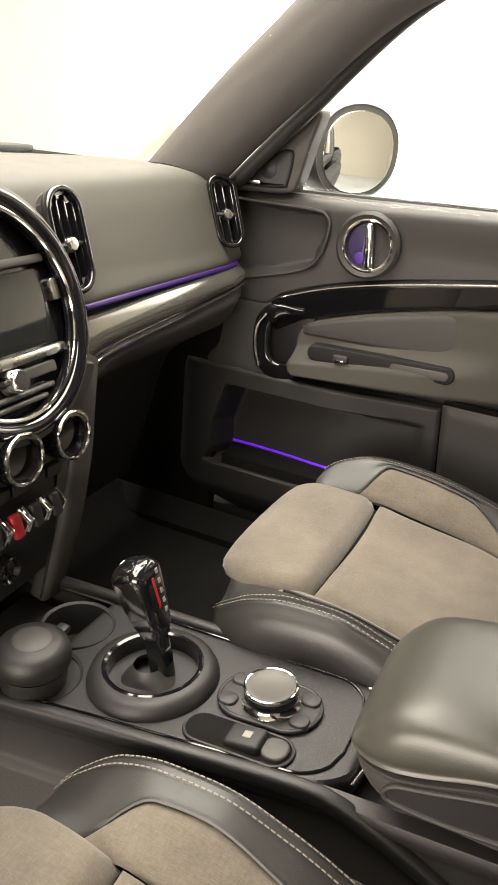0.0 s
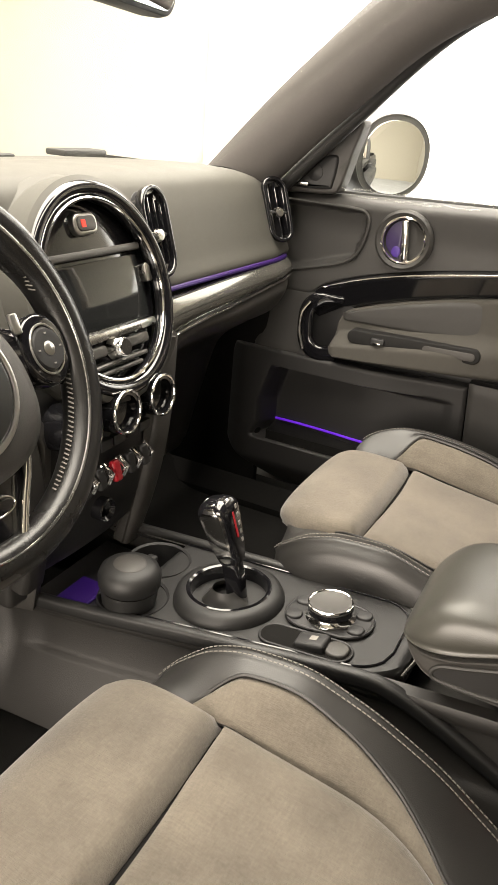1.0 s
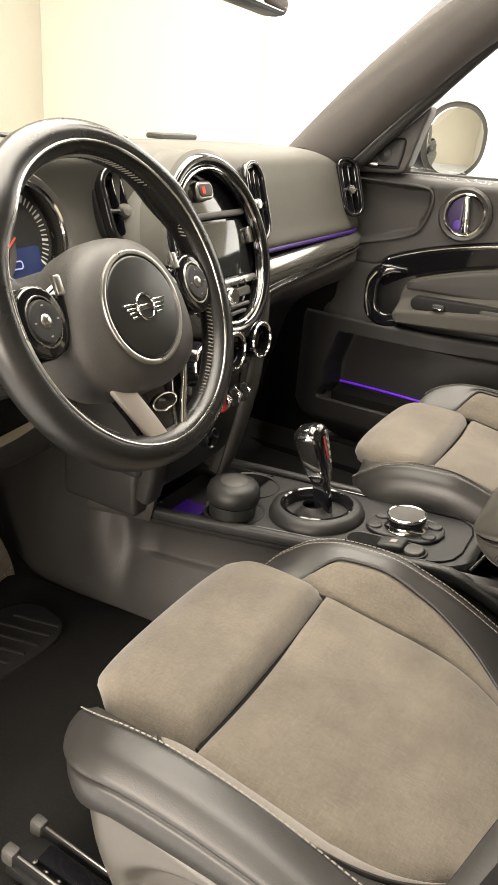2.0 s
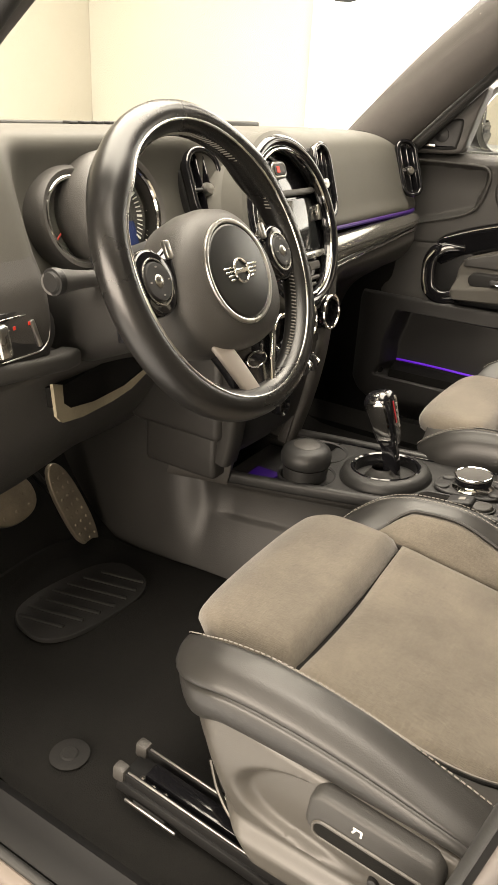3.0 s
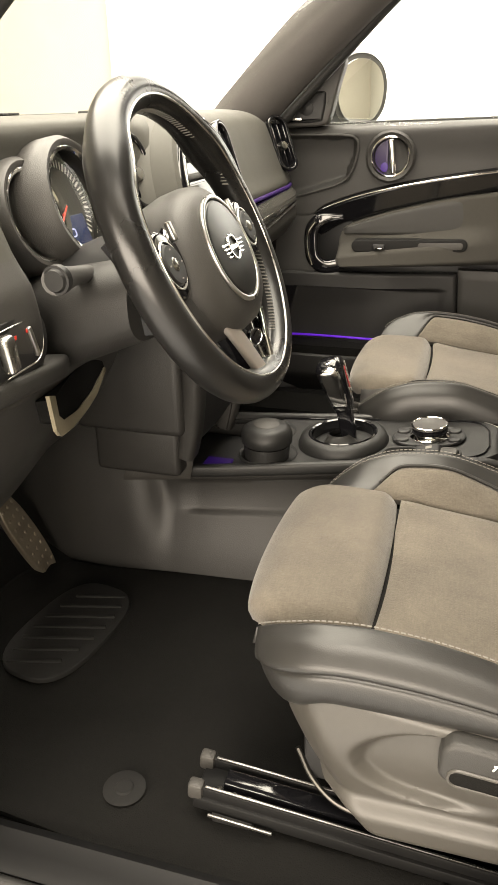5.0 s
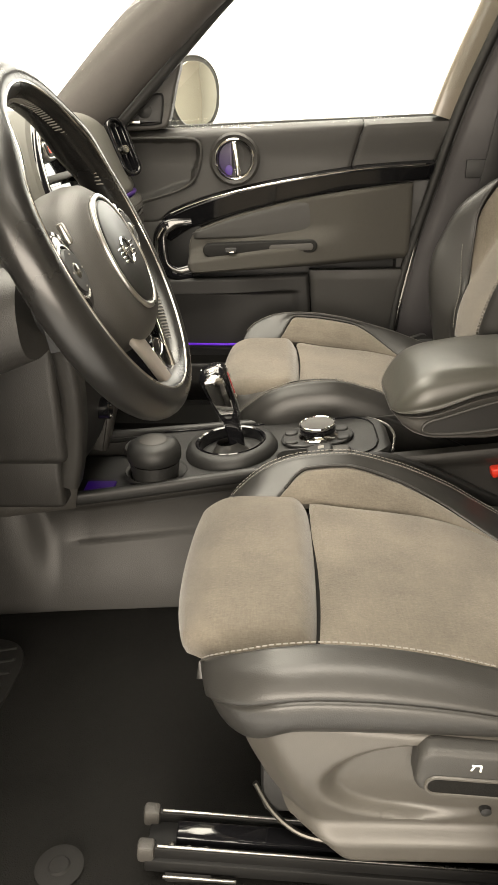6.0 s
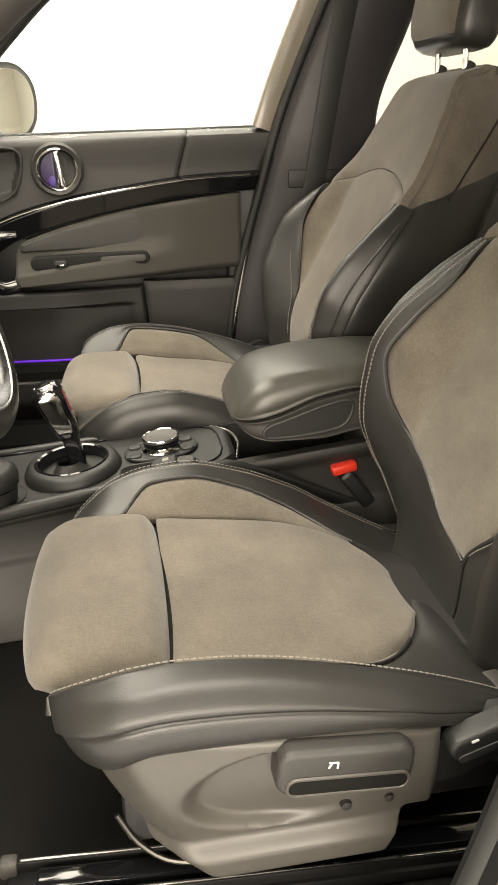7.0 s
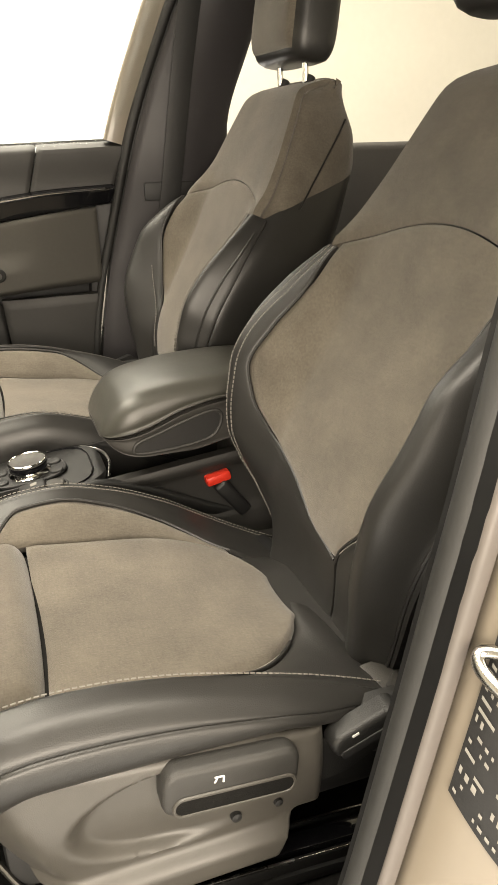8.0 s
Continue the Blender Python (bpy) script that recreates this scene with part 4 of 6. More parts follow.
    add("knee_flap", put(slab([(x, z - 0.04) for x, z in lip], -0.002, 0.003, 0.0015), pm), LINING, "pale lined edge of the open knee flap")
    # dark slab over the knee panel paints the shaded void behind the flap
    gap = [(-0.470, 0.884), (-0.470, 0.859), (-0.445, 0.846), (-0.379, 0.831), (-0.294, 0.822), (-0.201, 0.823), (-0.218, 0.852), (-0.349, 0.879)]
    add("flap_gap_shade", put(slab([(x, z - 0.04) for x, z in gap[::-1]], -0.02, 0.000, 0.001), pm), CARPET)
    add("knee_ledge", sweep([(-0.735, 0.365, 0.938), (-0.60, 0.362, 0.934), (-0.47, 0.366, 0.921), (-0.445, 0.376, 0.918)], rrect(0.030, 0.022, 0.007, 4), (0, 0, 1)), SOFT)
    # windscreen strip with a small sensor
    add("demist_slot", put(rbox(0.50, 0.02, 0.006, 0.002, 1), Matrix.Translation((0.0, 0.70, 1.1665))), DARK)
    add("sensor_cover", put(rbox(0.13, 0.05, 0.012, 0.004, 2), Matrix.Translation((0.50, 0.765, 1.166))), DARK)
    for i in range(4):
        add("side_vent_slot", put(rbox(0.012, 0.018, 0.004, 0.001, 1), Matrix.Translation((0.545 + 0.022 * i, 0.475, (1.1675, 1.166, 1.1635, 1.160)[i]))), CARPET)
    for i in range(4):
        add("side_vent_slot", put(rbox(0.016, 0.018, 0.004, 0.001, 1), Matrix.Translation((-0.20 + 0.028 * i, 0.60, 1.172))), DARK)
    under(d, *k)
    return d


dashboard()


def instrument_cluster():
    c = thing("instrument_cluster", "two round overlapping dials in grey hoods on the steering column", "instrument cluster", (-0.33, 0.44, 1.0))
    k = []
    for name, o, R, tilt in (("speedometer", (-0.314, 0.398, 1.077), 0.063, 0.30), ("rev_counter", (-0.376, 0.422, 1.068), 0.052, 0.30)):
        m = basis(o, (1, 0, 0), Vector((0, tilt, 1)).normalized(), Vector((0, -1, tilt)).normalized())
        g = part(name, put(lathe([(R - 0.003, 0.002), (R + 0.003, 0.008), (R + 0.008, 0.009), (R + 0.014, 0.001), (R + 0.017, -0.03), (R + 0.014, -0.07), (R - 0.004, -0.11)], 60), m), PLASTIC, c)
        k.append(g)
        circ = [(R * math.cos(t), R * math.sin(t)) for t in [2 * math.pi * i / 60 for i in range(60)]]
        part("chrome_ring", put(sweep([(x, y, 0.003) for x, y in circ], circle(0.004, 8), (0, 0, 1), True), m), CHROME, g, "chrome ring")
        part("dial_face", put(slab(circ, -0.04, -0.022, 0.001), m), DARK, g)
        bars = [put(rbox(0.0016 if i % 5 else 0.003, 0.010, 0.001, 0.0003, 1), m @ Matrix.Rotation(radians(130 - 260 * i / 40), 4, "Z") @ Matrix.Translation((0, R * 0.82, -0.021))) for i in range(41)]
        part("dial_marks", join(*bars), WHITE, g, "white scale bars")
        part("needle", put(rbox(0.0025, R * 0.8, 0.002, 0.0008, 1), m @ Matrix.Rotation(radians(128), 4, "Z") @ Matrix.Translation((0, R * 0.4, -0.017))), RED, g, "orange-red needle")
        glass = part("dial_glass", put(slab([(x * 0.98, y * 0.98) for x, y in circ], -0.006, -0.004, 0.0005), m), GLASS, g)
        glass.visible_shadow = False
        if name == "speedometer":
            part("trip_display", put(slab(rrect(0.075, 0.036, 0.004, 3), -0.0218, -0.0205, 0.0004), m @ Matrix.Translation((0, -0.030, 0))), BLUE, g, "dim blue trip display")
            part("trip_symbol", put(sweep([(x, y, -0.0200) for x, y in rrect(0.016, 0.009, 0.003, 4)], circle(0.0009, 6), (0, 0, 1), True), m @ Matrix.Translation((-0.004, -0.032, 0))), SYMBOL, g, "glowing pale symbol")
    under(c, *k)


BLUE = material("blue_display", (0.02, 0.03, 0.08), 0.2, glow=(0.06, 0.08, 0.30), glow_strength=0.10)
SYMBOL = material("lit_symbol", (0.3, 0.3, 0.5), 0.4, glow=(0.45, 0.5, 0.9), glow_strength=0.5)
instrument_cluster()


# ---- steering wheel ----
def steering_wheel():
    o = Vector((-0.3435, 0.230, 1.0375))
    w = thing("steering_wheel", "black leather three-spoke steering wheel with chrome inlays", "steering wheel", tuple(o))
    up = Vector((0, 0.423, 0.906))
    m = basis(o, (1, 0, 0), up, (0, -0.906, 0.423))
    h = Matrix.Translation((-0.004, -0.016, -0.012))
    k = []

    def add(name, bm, mat, lab="", parent=None):
        ob = part(name, put(bm, m), mat, parent or w, lab)
        if not parent:
            k.append(ob)
        return ob
    R = 0.1705
    n = 96
    rows = []
    for i in range(n):
        t = 2 * math.pi * i / n
        deg = math.degrees(t)
        grip = sum(math.exp(-((deg - g) / 11) ** 2) for g in (38, 142))
        rx, rz = 0.0192 + 0.003 * grip, 0.0205 + 0.004 * grip
        flat = 1.0 - 0.02 * math.exp(-((deg - 270) / 25) ** 2)
        row = []
        for j in range(20):
            a = 2 * math.pi * j / 20
            r = R * flat + rx * math.cos(a) - 0.002 * grip
            row.append((r * math.cos(t), r * math.sin(t), rz * math.sin(a)))
        rows.append(row)
    add("rim", rings(rows, True, False, True), WHEEL, "black leather rim")
    arc = []
    for i in range(144):
        t = 2 * math.pi * i / 144
        grip = sum(math.exp(-((math.degrees(t) - g) / 11) ** 2) for g in (38, 142))
        r = R - 0.0085 - 0.004 * grip
        arc.append((r * math.cos(t), r * math.sin(t), 0.0186 + 0.0035 * grip))
    add("rim_inlay", tube(arc, 0.0016, 8, True), SATIN, "satin metal rim inlay")
    for a0, a1 in ((20, 160), (-60, -8), (188, 240)):
        n_st = int(radians(a1 - a0) * R / 0.0055)
        bars = []
        for i in range(n_st):
            t = radians(a0 + (a1 - a0) * (i + 0.5) / n_st)
            bars.append(put(rbox(0.0011, 0.0016, 0.0085, 0.0004, 1), Matrix.Translation(((R - 0.0195) * math.cos(t), (R - 0.0195) * math.sin(t), 0.004)) @ Matrix.Rotation(t, 4, "Z") @ Matrix.Rotation(0.45, 4, "X")))
        add("stitching", join(*bars), THREAD)
    # hub
    hub = [(0.098 * math.copysign(abs(math.cos(t)) ** 0.8, math.cos(t)) * (1 - 0.14 * math.sin(t)), 0.086 * math.copysign(abs(math.sin(t)) ** 0.9, math.sin(t)) - 0.004) for t in [2 * math.pi * i / 64 for i in range(64)]]
    rows = []
    for sc, z in ((0.96, -0.03), (1.0, -0.005), (0.985, 0.014), (0.93, 0.027), (0.80, 0.036), (0.62, 0.040), (0.3, 0.041), (0.02, 0.041)):
        rows.append([(x * sc, y * sc, z) for x, y in hub])
    add("airbag_cover", put(rings(rows), h), PLASTIC)
    circ = [(0.0585 * math.cos(t), 0.0585 * math.sin(t)) for t in [2 * math.pi * i / 56 for i in range(56)]]
    add("hub_ring", put(sweep([(x, y, 0.041) for x, y in circ], rrect(0.006, 0.005, 0.002, 2), (0, 0, 1), True), h), SATIN, "satin metal hub ring")
    add("hub_disc", put(slab([(x * 0.95, y * 0.95) for x, y in circ], 0.03, 0.0435, 0.004), h), HUB)
    disc = k[-1]
    for i in range(4):
        for e in (-1, 1):
            add("emblem_bar", put(rbox(0.020 - 0.003 * i, 0.0028, 0.002, 0.0008, 1), h @ Matrix.Translation((e * (0.024 - 0.0012 * i), 0.005 - 0.0045 * i, 0.0445))), CHROME, parent=disc)
    add("emblem_ring", put(sweep([(0.0135 * math.cos(t), 0.0135 * math.sin(t), 0.0445) for t in [2 * math.pi * i / 32 for i in range(32)]], circle(0.0015, 6), (0, 0, 1), True), h), CHROME, parent=disc)
    add("emblem_plate", put(rbox(0.024, 0.006, 0.002, 0.0008, 1), h @ Matrix.Translation((0, 0, 0.0445))), CHROME, parent=disc)
    for s in (-1, 1):
        def spoke(u, v):
            x = 0.070 + 0.104 * u
            y = (v - 0.5) * (0.092 - 0.034 * math.sin(math.pi * min(1, u * 1.05)) + 0.010 * u) - 0.006
            return s * x, y, 0.002 + 0.009 * math.sin(math.pi * v) - 0.004 * u
        add("spoke", panel(spoke, 20, 16, 0.0, 0.006, 0.010, 0.024, flip=s < 0), GLOSS, "gloss black spoke")
        px = 0.129 if s < 0 else 0.124
        pod = [(s * (px + 0.031 * math.cos(t)), -0.004 + 0.036 * math.sin(t)) for t in [2 * math.pi * i / 40 * s for i in range(40)]]
        add("button_pod", slab(pod, -0.006, 0.0125, 0.005), GLOSS, "gloss black button pod")
        at = Matrix.Translation((s * px, -0.004, 0.0120)) @ Matrix.Diagonal((0.86, 0.90, 1, 1))
        pd = add("button_cross", put(lathe([(0.0, 0.0042), (0.008, 0.0040), (0.0135, 0.0048), (0.0215, 0.0042), (0.0235, 0.0010), (0.0235, -0.004)], 40), at), DARK)
        add("button_ring", put(sweep([(0.0232 * math.cos(t), 0.0270 * math.sin(t), 0.0012) for t in [2 * math.pi * i / 44 for i in range(44)]], circle(0.0013, 6), (0, 0, 1), True), at), SATIN, parent=pd)
        add("button_centre", put(lathe([(0.0, 0.0062), (0.0060, 0.0058), (0.0078, 0.0045), (0.0080, 0.002)], 28), at), SATIN, parent=pd)
        for a in range(4):
            add("button_sign", put(rbox(0.0034, 0.0018, 0.0008, 0.0003, 1), at @ Matrix.Translation((0.0165 * math.cos(a * math.pi / 2), 0.0165 * math.sin(a * math.pi / 2), 0.0052))), PRINT, parent=pd)
        add("thumb_key", put(rbox(0.010, 0.020, 0.006, 0.002, 2), Matrix.Translation((s * 0.096, 0.026, 0.012))), SATIN)
        leg = smooth_pts([(s * 0.062, -0.078, 0.008), (s * 0.050, -0.102, 0.009), (s * 0.034, -0.130, 0.008), (s * 0.018, -0.162, 0.007)], 20)
        wide = 0.027 if s < 0 else 0.008
        add("lower_spoke", sweep(leg, rrect(wide, 0.008, 0.003, 3), (0, 0, 1)), ALU if s < 0 else CHROME, "polished metal lower spoke" if s < 0 else "slim chrome spoke edge")
    add("spoke_infill", slab([(-0.066, -0.074), (-0.040, -0.124), (-0.026, -0.162), (0.026, -0.162), (0.036, -0.130), (0.064, -0.074)], -0.014, 0.005, 0.004), GLOSS)
    k_ = Matrix.Translation((0.006, -0.120, 0.0065))
    add("spoke_badge", put(slab(circ_small(0.021, 0.0085), -0.002, 0.0015, 0.001), k_), GLOSS)
    add("badge_ring", put(sweep([(x, y, 0.0012) for x, y in circ_small(0.021, 0.0085, 32)], circle(0.0012, 6), (0, 0, 1), True), k_), CHROME)
    add("column_shaft", put(lathe([(0.045, 0.0), (0.055, -0.03), (0.060, -0.12), (0.05, -0.20)], 32), Matrix.Translation((0, 0, -0.02))), DARK)
    under(w, *k)


def circ_small(a, b, n=24):
    return [(a * math.cos(2 * math.pi * i / n), b * math.sin(2 * math.pi * i / n)) for i in range(n)]


steering_wheel()


def column():
    c = thing("steering_column", "dark plastic steering column shroud with control stalks", "steering column", (-0.36, 0.35, 0.95))
    rows = []
    for f in range(9):
        y = 0.285 + 0.20 * f / 8
        zc = 0.985 - 0.30 * (y - 0.285) + 0.0
        rows.append([(-0.36 + 0.080 * math.copysign(abs(math.cos(t)) ** 0.7, math.cos(t)), y, zc + (0.050 + 0.02 * f / 8) * math.copysign(abs(math.sin(t)) ** 0.8, math.sin(t))) for t in [2 * math.pi * i / 40 for i in range(40)]])
    k = [part("shroud", rings(rows), FLANK, c)]
    for s, lab in ((-1, "indicator stalk"), (1, "wiper stalk")):
        path = [(-0.36 + s * 0.045, 0.345, 1.012), (-0.36 + s * 0.09, 0.335, 1.020), (-0.36 + s * 0.138, 0.324, 1.027), (-0.36 + s * 0.160, 0.318, 1.030)]
        st = part("control_stalk", tube(smooth_pts(path, 14), 0.013, 14, scale=[0.75 + 0.35 * ease(0.3, 0.9, i / 13) for i in range(14)]), PLASTIC, c, "dark " + lab)
        m = basis((-0.36 + s * 0.162, 0.3175, 1.0305), (0, 0, 1), (0, 1, 0), (s, 0, 0))
        part("stalk_cap", put(lathe([(0.0, 0.003), (0.010, 0.003), (0.012, 0.0), (0.0145, 0.0), (0.0145, -0.008)], 24), m), CONSOLE_SKIN, st)
        k.append(st)
    under(c, *k)


column()

# ---- front seats ----
def stitches(path, step=0.0064, length=0.0044, r=0.00062, lift=0.0006):
    """A row of thread stitches along a path of points."""
    pts = [Vector(p) for p in path]
    verts, faces = [], []
    carry = 0.0
    for a, b in zip(pts, pts[1:]):
        d = (b - a).length
        t = (b - a).normalized() if d > 1e-9 else Vector((0, 1, 0))
        s = t.cross(Vector((0, 0, 1)))
        s = s.normalized() if s.length > 1e-6 else Vector((1, 0, 0))
        u = s.cross(t)
        while carry < d:
            c = a + t * carry + Vector((0, 0, lift))
            k = len(verts)
            for e in (-0.5, 0.5):
                for x, y in ((-1, -0.6), (1, -0.6), (1, 0.8), (-1, 0.8)):
                    verts.append(tuple(c + t * (e * length) + s * (x * r) + u * (y * r)))
            faces += [(k + i, k + (i + 1) % 4, k + 4 + (i + 1) % 4, k + 4 + i) for i in range(4)]
            faces += [(k + 3, k + 2, k + 1, k), (k + 4, k + 5, k + 6, k + 7)]
            carry += step
        carry -= d
    return mesh_of(verts, faces)


def z_seat(y):
    return tab(y, (-0.42, -0.35, -0.2, -0.05, 0.0, 0.05), (0.580, 0.605, 0.640, 0.664, 0.672, 0.674))


def seat_half(y):
    """Half width of the fabric middle, rounded at the rear."""
    t = max(0.0, min(1.0, (y + 0.298) / 0.161))
    return 0.153 * (1 - (1 - t) ** 2.2) ** (1 / 2.2)


def z_ridge(y):
    """Height of the door-side bolster."""
    return tab(y, (-0.42, -0.34, -0.25, -0.18, -0.10, -0.04, 0.0, 0.04, 0.085, 0.107, 0.130), (0.575, 0.625, 0.664, 0.687, 0.709, 0.718, 0.720, 0.717, 0.703, 0.690, 0.668))


def z_inner(y):
    """Height of the console-side bolster, which falls away to the rear."""
    return tab(y, (-0.42, -0.385, -0.30, -0.255, -0.20, -0.12, -0.05, 0.005, 0.055, 0.10, 0.13), (0.548, 0.562, 0.602, 0.626, 0.658, 0.692, 0.708, 0.704, 0.688, 0.655, 0.628))


def back_point(q, z, fwd):
    """A point of the backrest: q across, z the height on its middle line, fwd out of its face."""
    s = (z - 0.60) / 0.894
    return q, -0.27 - 0.447 * s + 0.894 * fwd, 0.60 + 0.894 * s + 0.447 * fwd


def back_half(z, out=True):
    """Half width of the backrest on the door side or the console side."""
    if out:
        return tab(z, (0.56, 0.64, 0.72, 0.80, 0.88, 0.95, 1.02, 1.12, 1.20, 1.245), (0.150, 0.175, 0.206, 0.236, 0.250, 0.246, 0.222, 0.182, 0.148, 0.120))
    return tab(z, (0.56, 0.624, 0.69, 0.716, 0.75, 0.80, 0.84, 0.89, 0.945, 1.012, 1.12, 1.20, 1.245), (0.200, 0.211, 0.214, 0.224, 0.233, 0.243, 0.250, 0.250, 0.246, 0.224, 0.182, 0.148, 0.120))


def back_bulge(z):
    """How far the door-side bolster stands out."""
    return tab(z, (0.56, 0.64, 0.74, 0.83, 0.90, 0.97, 1.03, 1.10), (0.0, 0.024, 0.058, 0.083, 0.084, 0.056, 0.018, 0.0))


def console_ridge(z):
    """How far the console-side bolster stands out; it curls back to the cushion."""
    return tab(z, (0.56, 0.624, 0.689, 0.716, 0.748, 0.80, 0.845, 0.888, 0.945, 1.012, 1.06, 1.12), (-0.135, -0.106, -0.030, 0.010, 0.045, 0.068, 0.078, 0.072, 0.050, 0.018, 0.004, 0.0))


def back_front(a, z):
    """The front of the backrest, a from -1 to 1 across."""
    w, k = back_half(z, a > 0), abs(a)
    crown = -0.012 * (1 - k * k) * ease(0.7, 0.8, z) * (1 - ease(0.95, 1.05, z)) + 0.012 * ease(0.62, 0.72, z) * (1 - ease(0.72, 0.9, z)) * (1 - ease(0.5, 0.9, k))
    base = crown - 0.060 * (1 - ease(0.60, 0.80, z))
    if a > 0:
        p = back_bulge(z)
        fwd = base + p * ease(0.56, 0.86, k) - (0.020 + 0.5 * p) * ease(0.88, 1.04, k) ** 1.5
    else:
        p = console_ridge(z)
        fwd = base + (p - base) * ease(0.56, 1.0, k) - (0.020 + 0.5 * max(0.0, p)) * ease(0.94, 1.06, k) ** 1.5
    return back_point(a * w, z, fwd - 0.05 * ease(1.19, 1.262, z) ** 2)


def front_seat(cx, side, label, lift=0.0):
    """side: -1 where the outer flank faces -x, 1 where it faces +x."""
    seat = thing("front_seat", label, "car seat", (cx, -0.1, 0.43), group="front seats")
    made = []

    def add(name, bm, mat, lab="", parent=None):
        bm.transform(Matrix.Translation((cx, 0, lift)) @ Matrix.Diagonal((side, 1, 1, 1)))
        if side < 0:
            bmesh.ops.reverse_faces(bm, faces=bm.faces)
        ob = part(name, bm, mat, parent or seat, lab)
        if not parent:
            made.append(ob)
        return ob

    # cushion middle
    def mid(u, v):
        y = -0.298 + 0.2965 * v
        half = max(0.045, seat_half(y))
        q = (2 * u - 1) * half
        return q, y, z_seat(y) - 0.006 * (1 - (2 * u - 1) ** 2) + 0.004 * math.sin(3 * v + 2 * u)
    insert = add("seat_insert", panel(mid, 36, 40, 0.006, 0.006, 0.012, 0.014), FABRIC, "worn grey-brown fabric centre panel")

    # leather hollow behind and beside the middle
    def hollow(u, v):
        y = -0.46 + 0.30 * v
        q = (2 * u - 1)
        z = z_seat(y) - 0.016 + 0.012 * abs(q) ** 3 * v + 0.055 * (1 - v) ** 2
        if q < 0:
            z += (min(z, z_inner(y) - 0.006) - z) * ease(0.25, 0.95, -q)
        return q * (0.185 - (0.075 * ease(0.25, 0.85, 1 - v) if q > 0 else 0.0)), y, z
    add("cushion_rear", panel(hollow, 24, 20, 0.0, 0.004, 0.01, 0.02), LEATHER)

    # thigh pad
    def pad(u, v):
        a, b = 2 * u - 1, 2 * v - 1
        kk = 0.36 if b > 0 else 0.10
        qa, yb = a * math.sqrt(1 - kk * b * b), b * math.sqrt(1 - kk * a * a)
        f = (yb + 1) / 2
        return qa * 0.168 - 0.005, -0.001 + 0.172 * f, 0.684 - 0.040 * ease(0.50, 1.1, f) ** 2 - 0.010 * abs(a) ** 5
    add("thigh_pad", panel(pad, 34, 34, 0.004, 0.020, 0.026, 0.032), FABRIC, "pull-out fabric thigh support")

    # near-black bar paints the shade in the gap behind the thigh pad
    add("pad_gap_shade", put(rbox(0.29, 0.03, 0.03, 0.008, 2), Matrix.Translation((0, 0.002, 0.645))), CARPET)

    # pad base
    def base(u, v):
        q = (2 * u - 1)
        return q * (0.122 - 0.02 * v), 0.122 + 0.014 * math.cos(q * 1.4) - 0.05 * v, 0.650 - 0.11 * v
    add("pad_base", panel(base, 20, 10, 0.002, 0.003, 0.01, 0.05), LEATHER)

    for s, outer in ((1, True), (-1, False)):
        top = 0.212 if outer else 0.232
        ridge = z_ridge if outer else z_inner

        def start(y):
            return max(0.154 - tab(y, (0.0, 0.05, 0.08, 0.12), (0.0, 0.010, 0.022, 0.050)) if y > -0.15 else 0.0, seat_half(y))

        def seam(y):
            """Where the fabric cheek ends and the leather begins."""
            if outer:
                return start(y) + 0.047 * ease(-0.275, -0.13, y) * (1 - ease(0.0, 0.05, y)) + 0.002
            return max(tab(y, (-0.42, -0.30, -0.26, -0.22, -0.18, -0.12, -0.05, 0.0, 0.05, 0.12), (0.09, 0.105, 0.124, 0.160, 0.184, 0.200, 0.206, 0.203, 0.160, 0.108)), start(y) + 0.002)

        def slope(q, y):
            q0 = start(y)
            t = max(0.0, min(1.0, (q - q0) / max(0.012, top - q0)))
            lift = t * (1.25 - 0.25 * t * t) if outer else 1 - (1 - t) ** 1.7
            return z_seat(y) - 0.004 + (ridge(y) + 0.003 - z_seat(y)) * min(1.0, lift) - 0.010 * ease(0.0, 0.05, y) * (1 - t)

        def cheek(u, v):
            y = -0.268 + 0.318 * v
            q = start(y) + (seam(y) - start(y)) * u
            return s * q, y, slope(q, y)
        add("cushion_cheek", panel(cheek, 12, 48, 0.0025, 0.0035, 0.007, 0.02, flip=s < 0), FABRIC)

        # leather bolster round the ridge, closed in a rounded nose
        @functools.lru_cache(maxsize=None)
        def section(y):
            zr = ridge(y)
            q0 = seam(y)
            if outer:
                dp = zr - min(0.648 - 0.018 * ease(0.02, 0.09, y), zr - 0.03)
                back = 0.72 * ease(0.21, 0.33, -y)
                tail = [(0.232, zr - 0.07 * dp), (0.2445, zr - 0.24 * dp), (0.2480, zr - 0.335 * dp), (0.2462, zr - 0.375 * dp), (0.2505, zr - 0.43 * dp), (0.2530, zr - 0.60 * dp), (0.2500, zr - 0.82 * dp), (0.238, zr - dp)]
                tail = [(q - back * (q - top - 0.004), z) for q, z in tail]
            else:
                tail = [(0.241, zr - 0.005), (0.252, zr - 0.020), (0.258, zr - 0.045), (0.256, min(zr - 0.07, 0.62)), (0.246, 0.565)]
            mid_ = 0.5 * (q0 + top)
            return smooth_pts([(q0, slope(q0, y)), (mid_, slope(mid_, y)), (top - 0.006, zr - 0.0005), (top + 0.004, zr)] + tail, 61)

        def nose(y):
            f = max(0.0, (y - 0.030) / 0.090)
            low = 0.40 if outer else 0.62
            return f, low + (1 - low) * math.sqrt(max(0.0, 1 - f ** 2.2))

        def bolster(u, v):
            y0 = -0.328 if outer else -0.40
            y = y0 + (0.12 - y0) * v
            q, z = section(y)[int(round(u * 60))]
            f, k = nose(y)
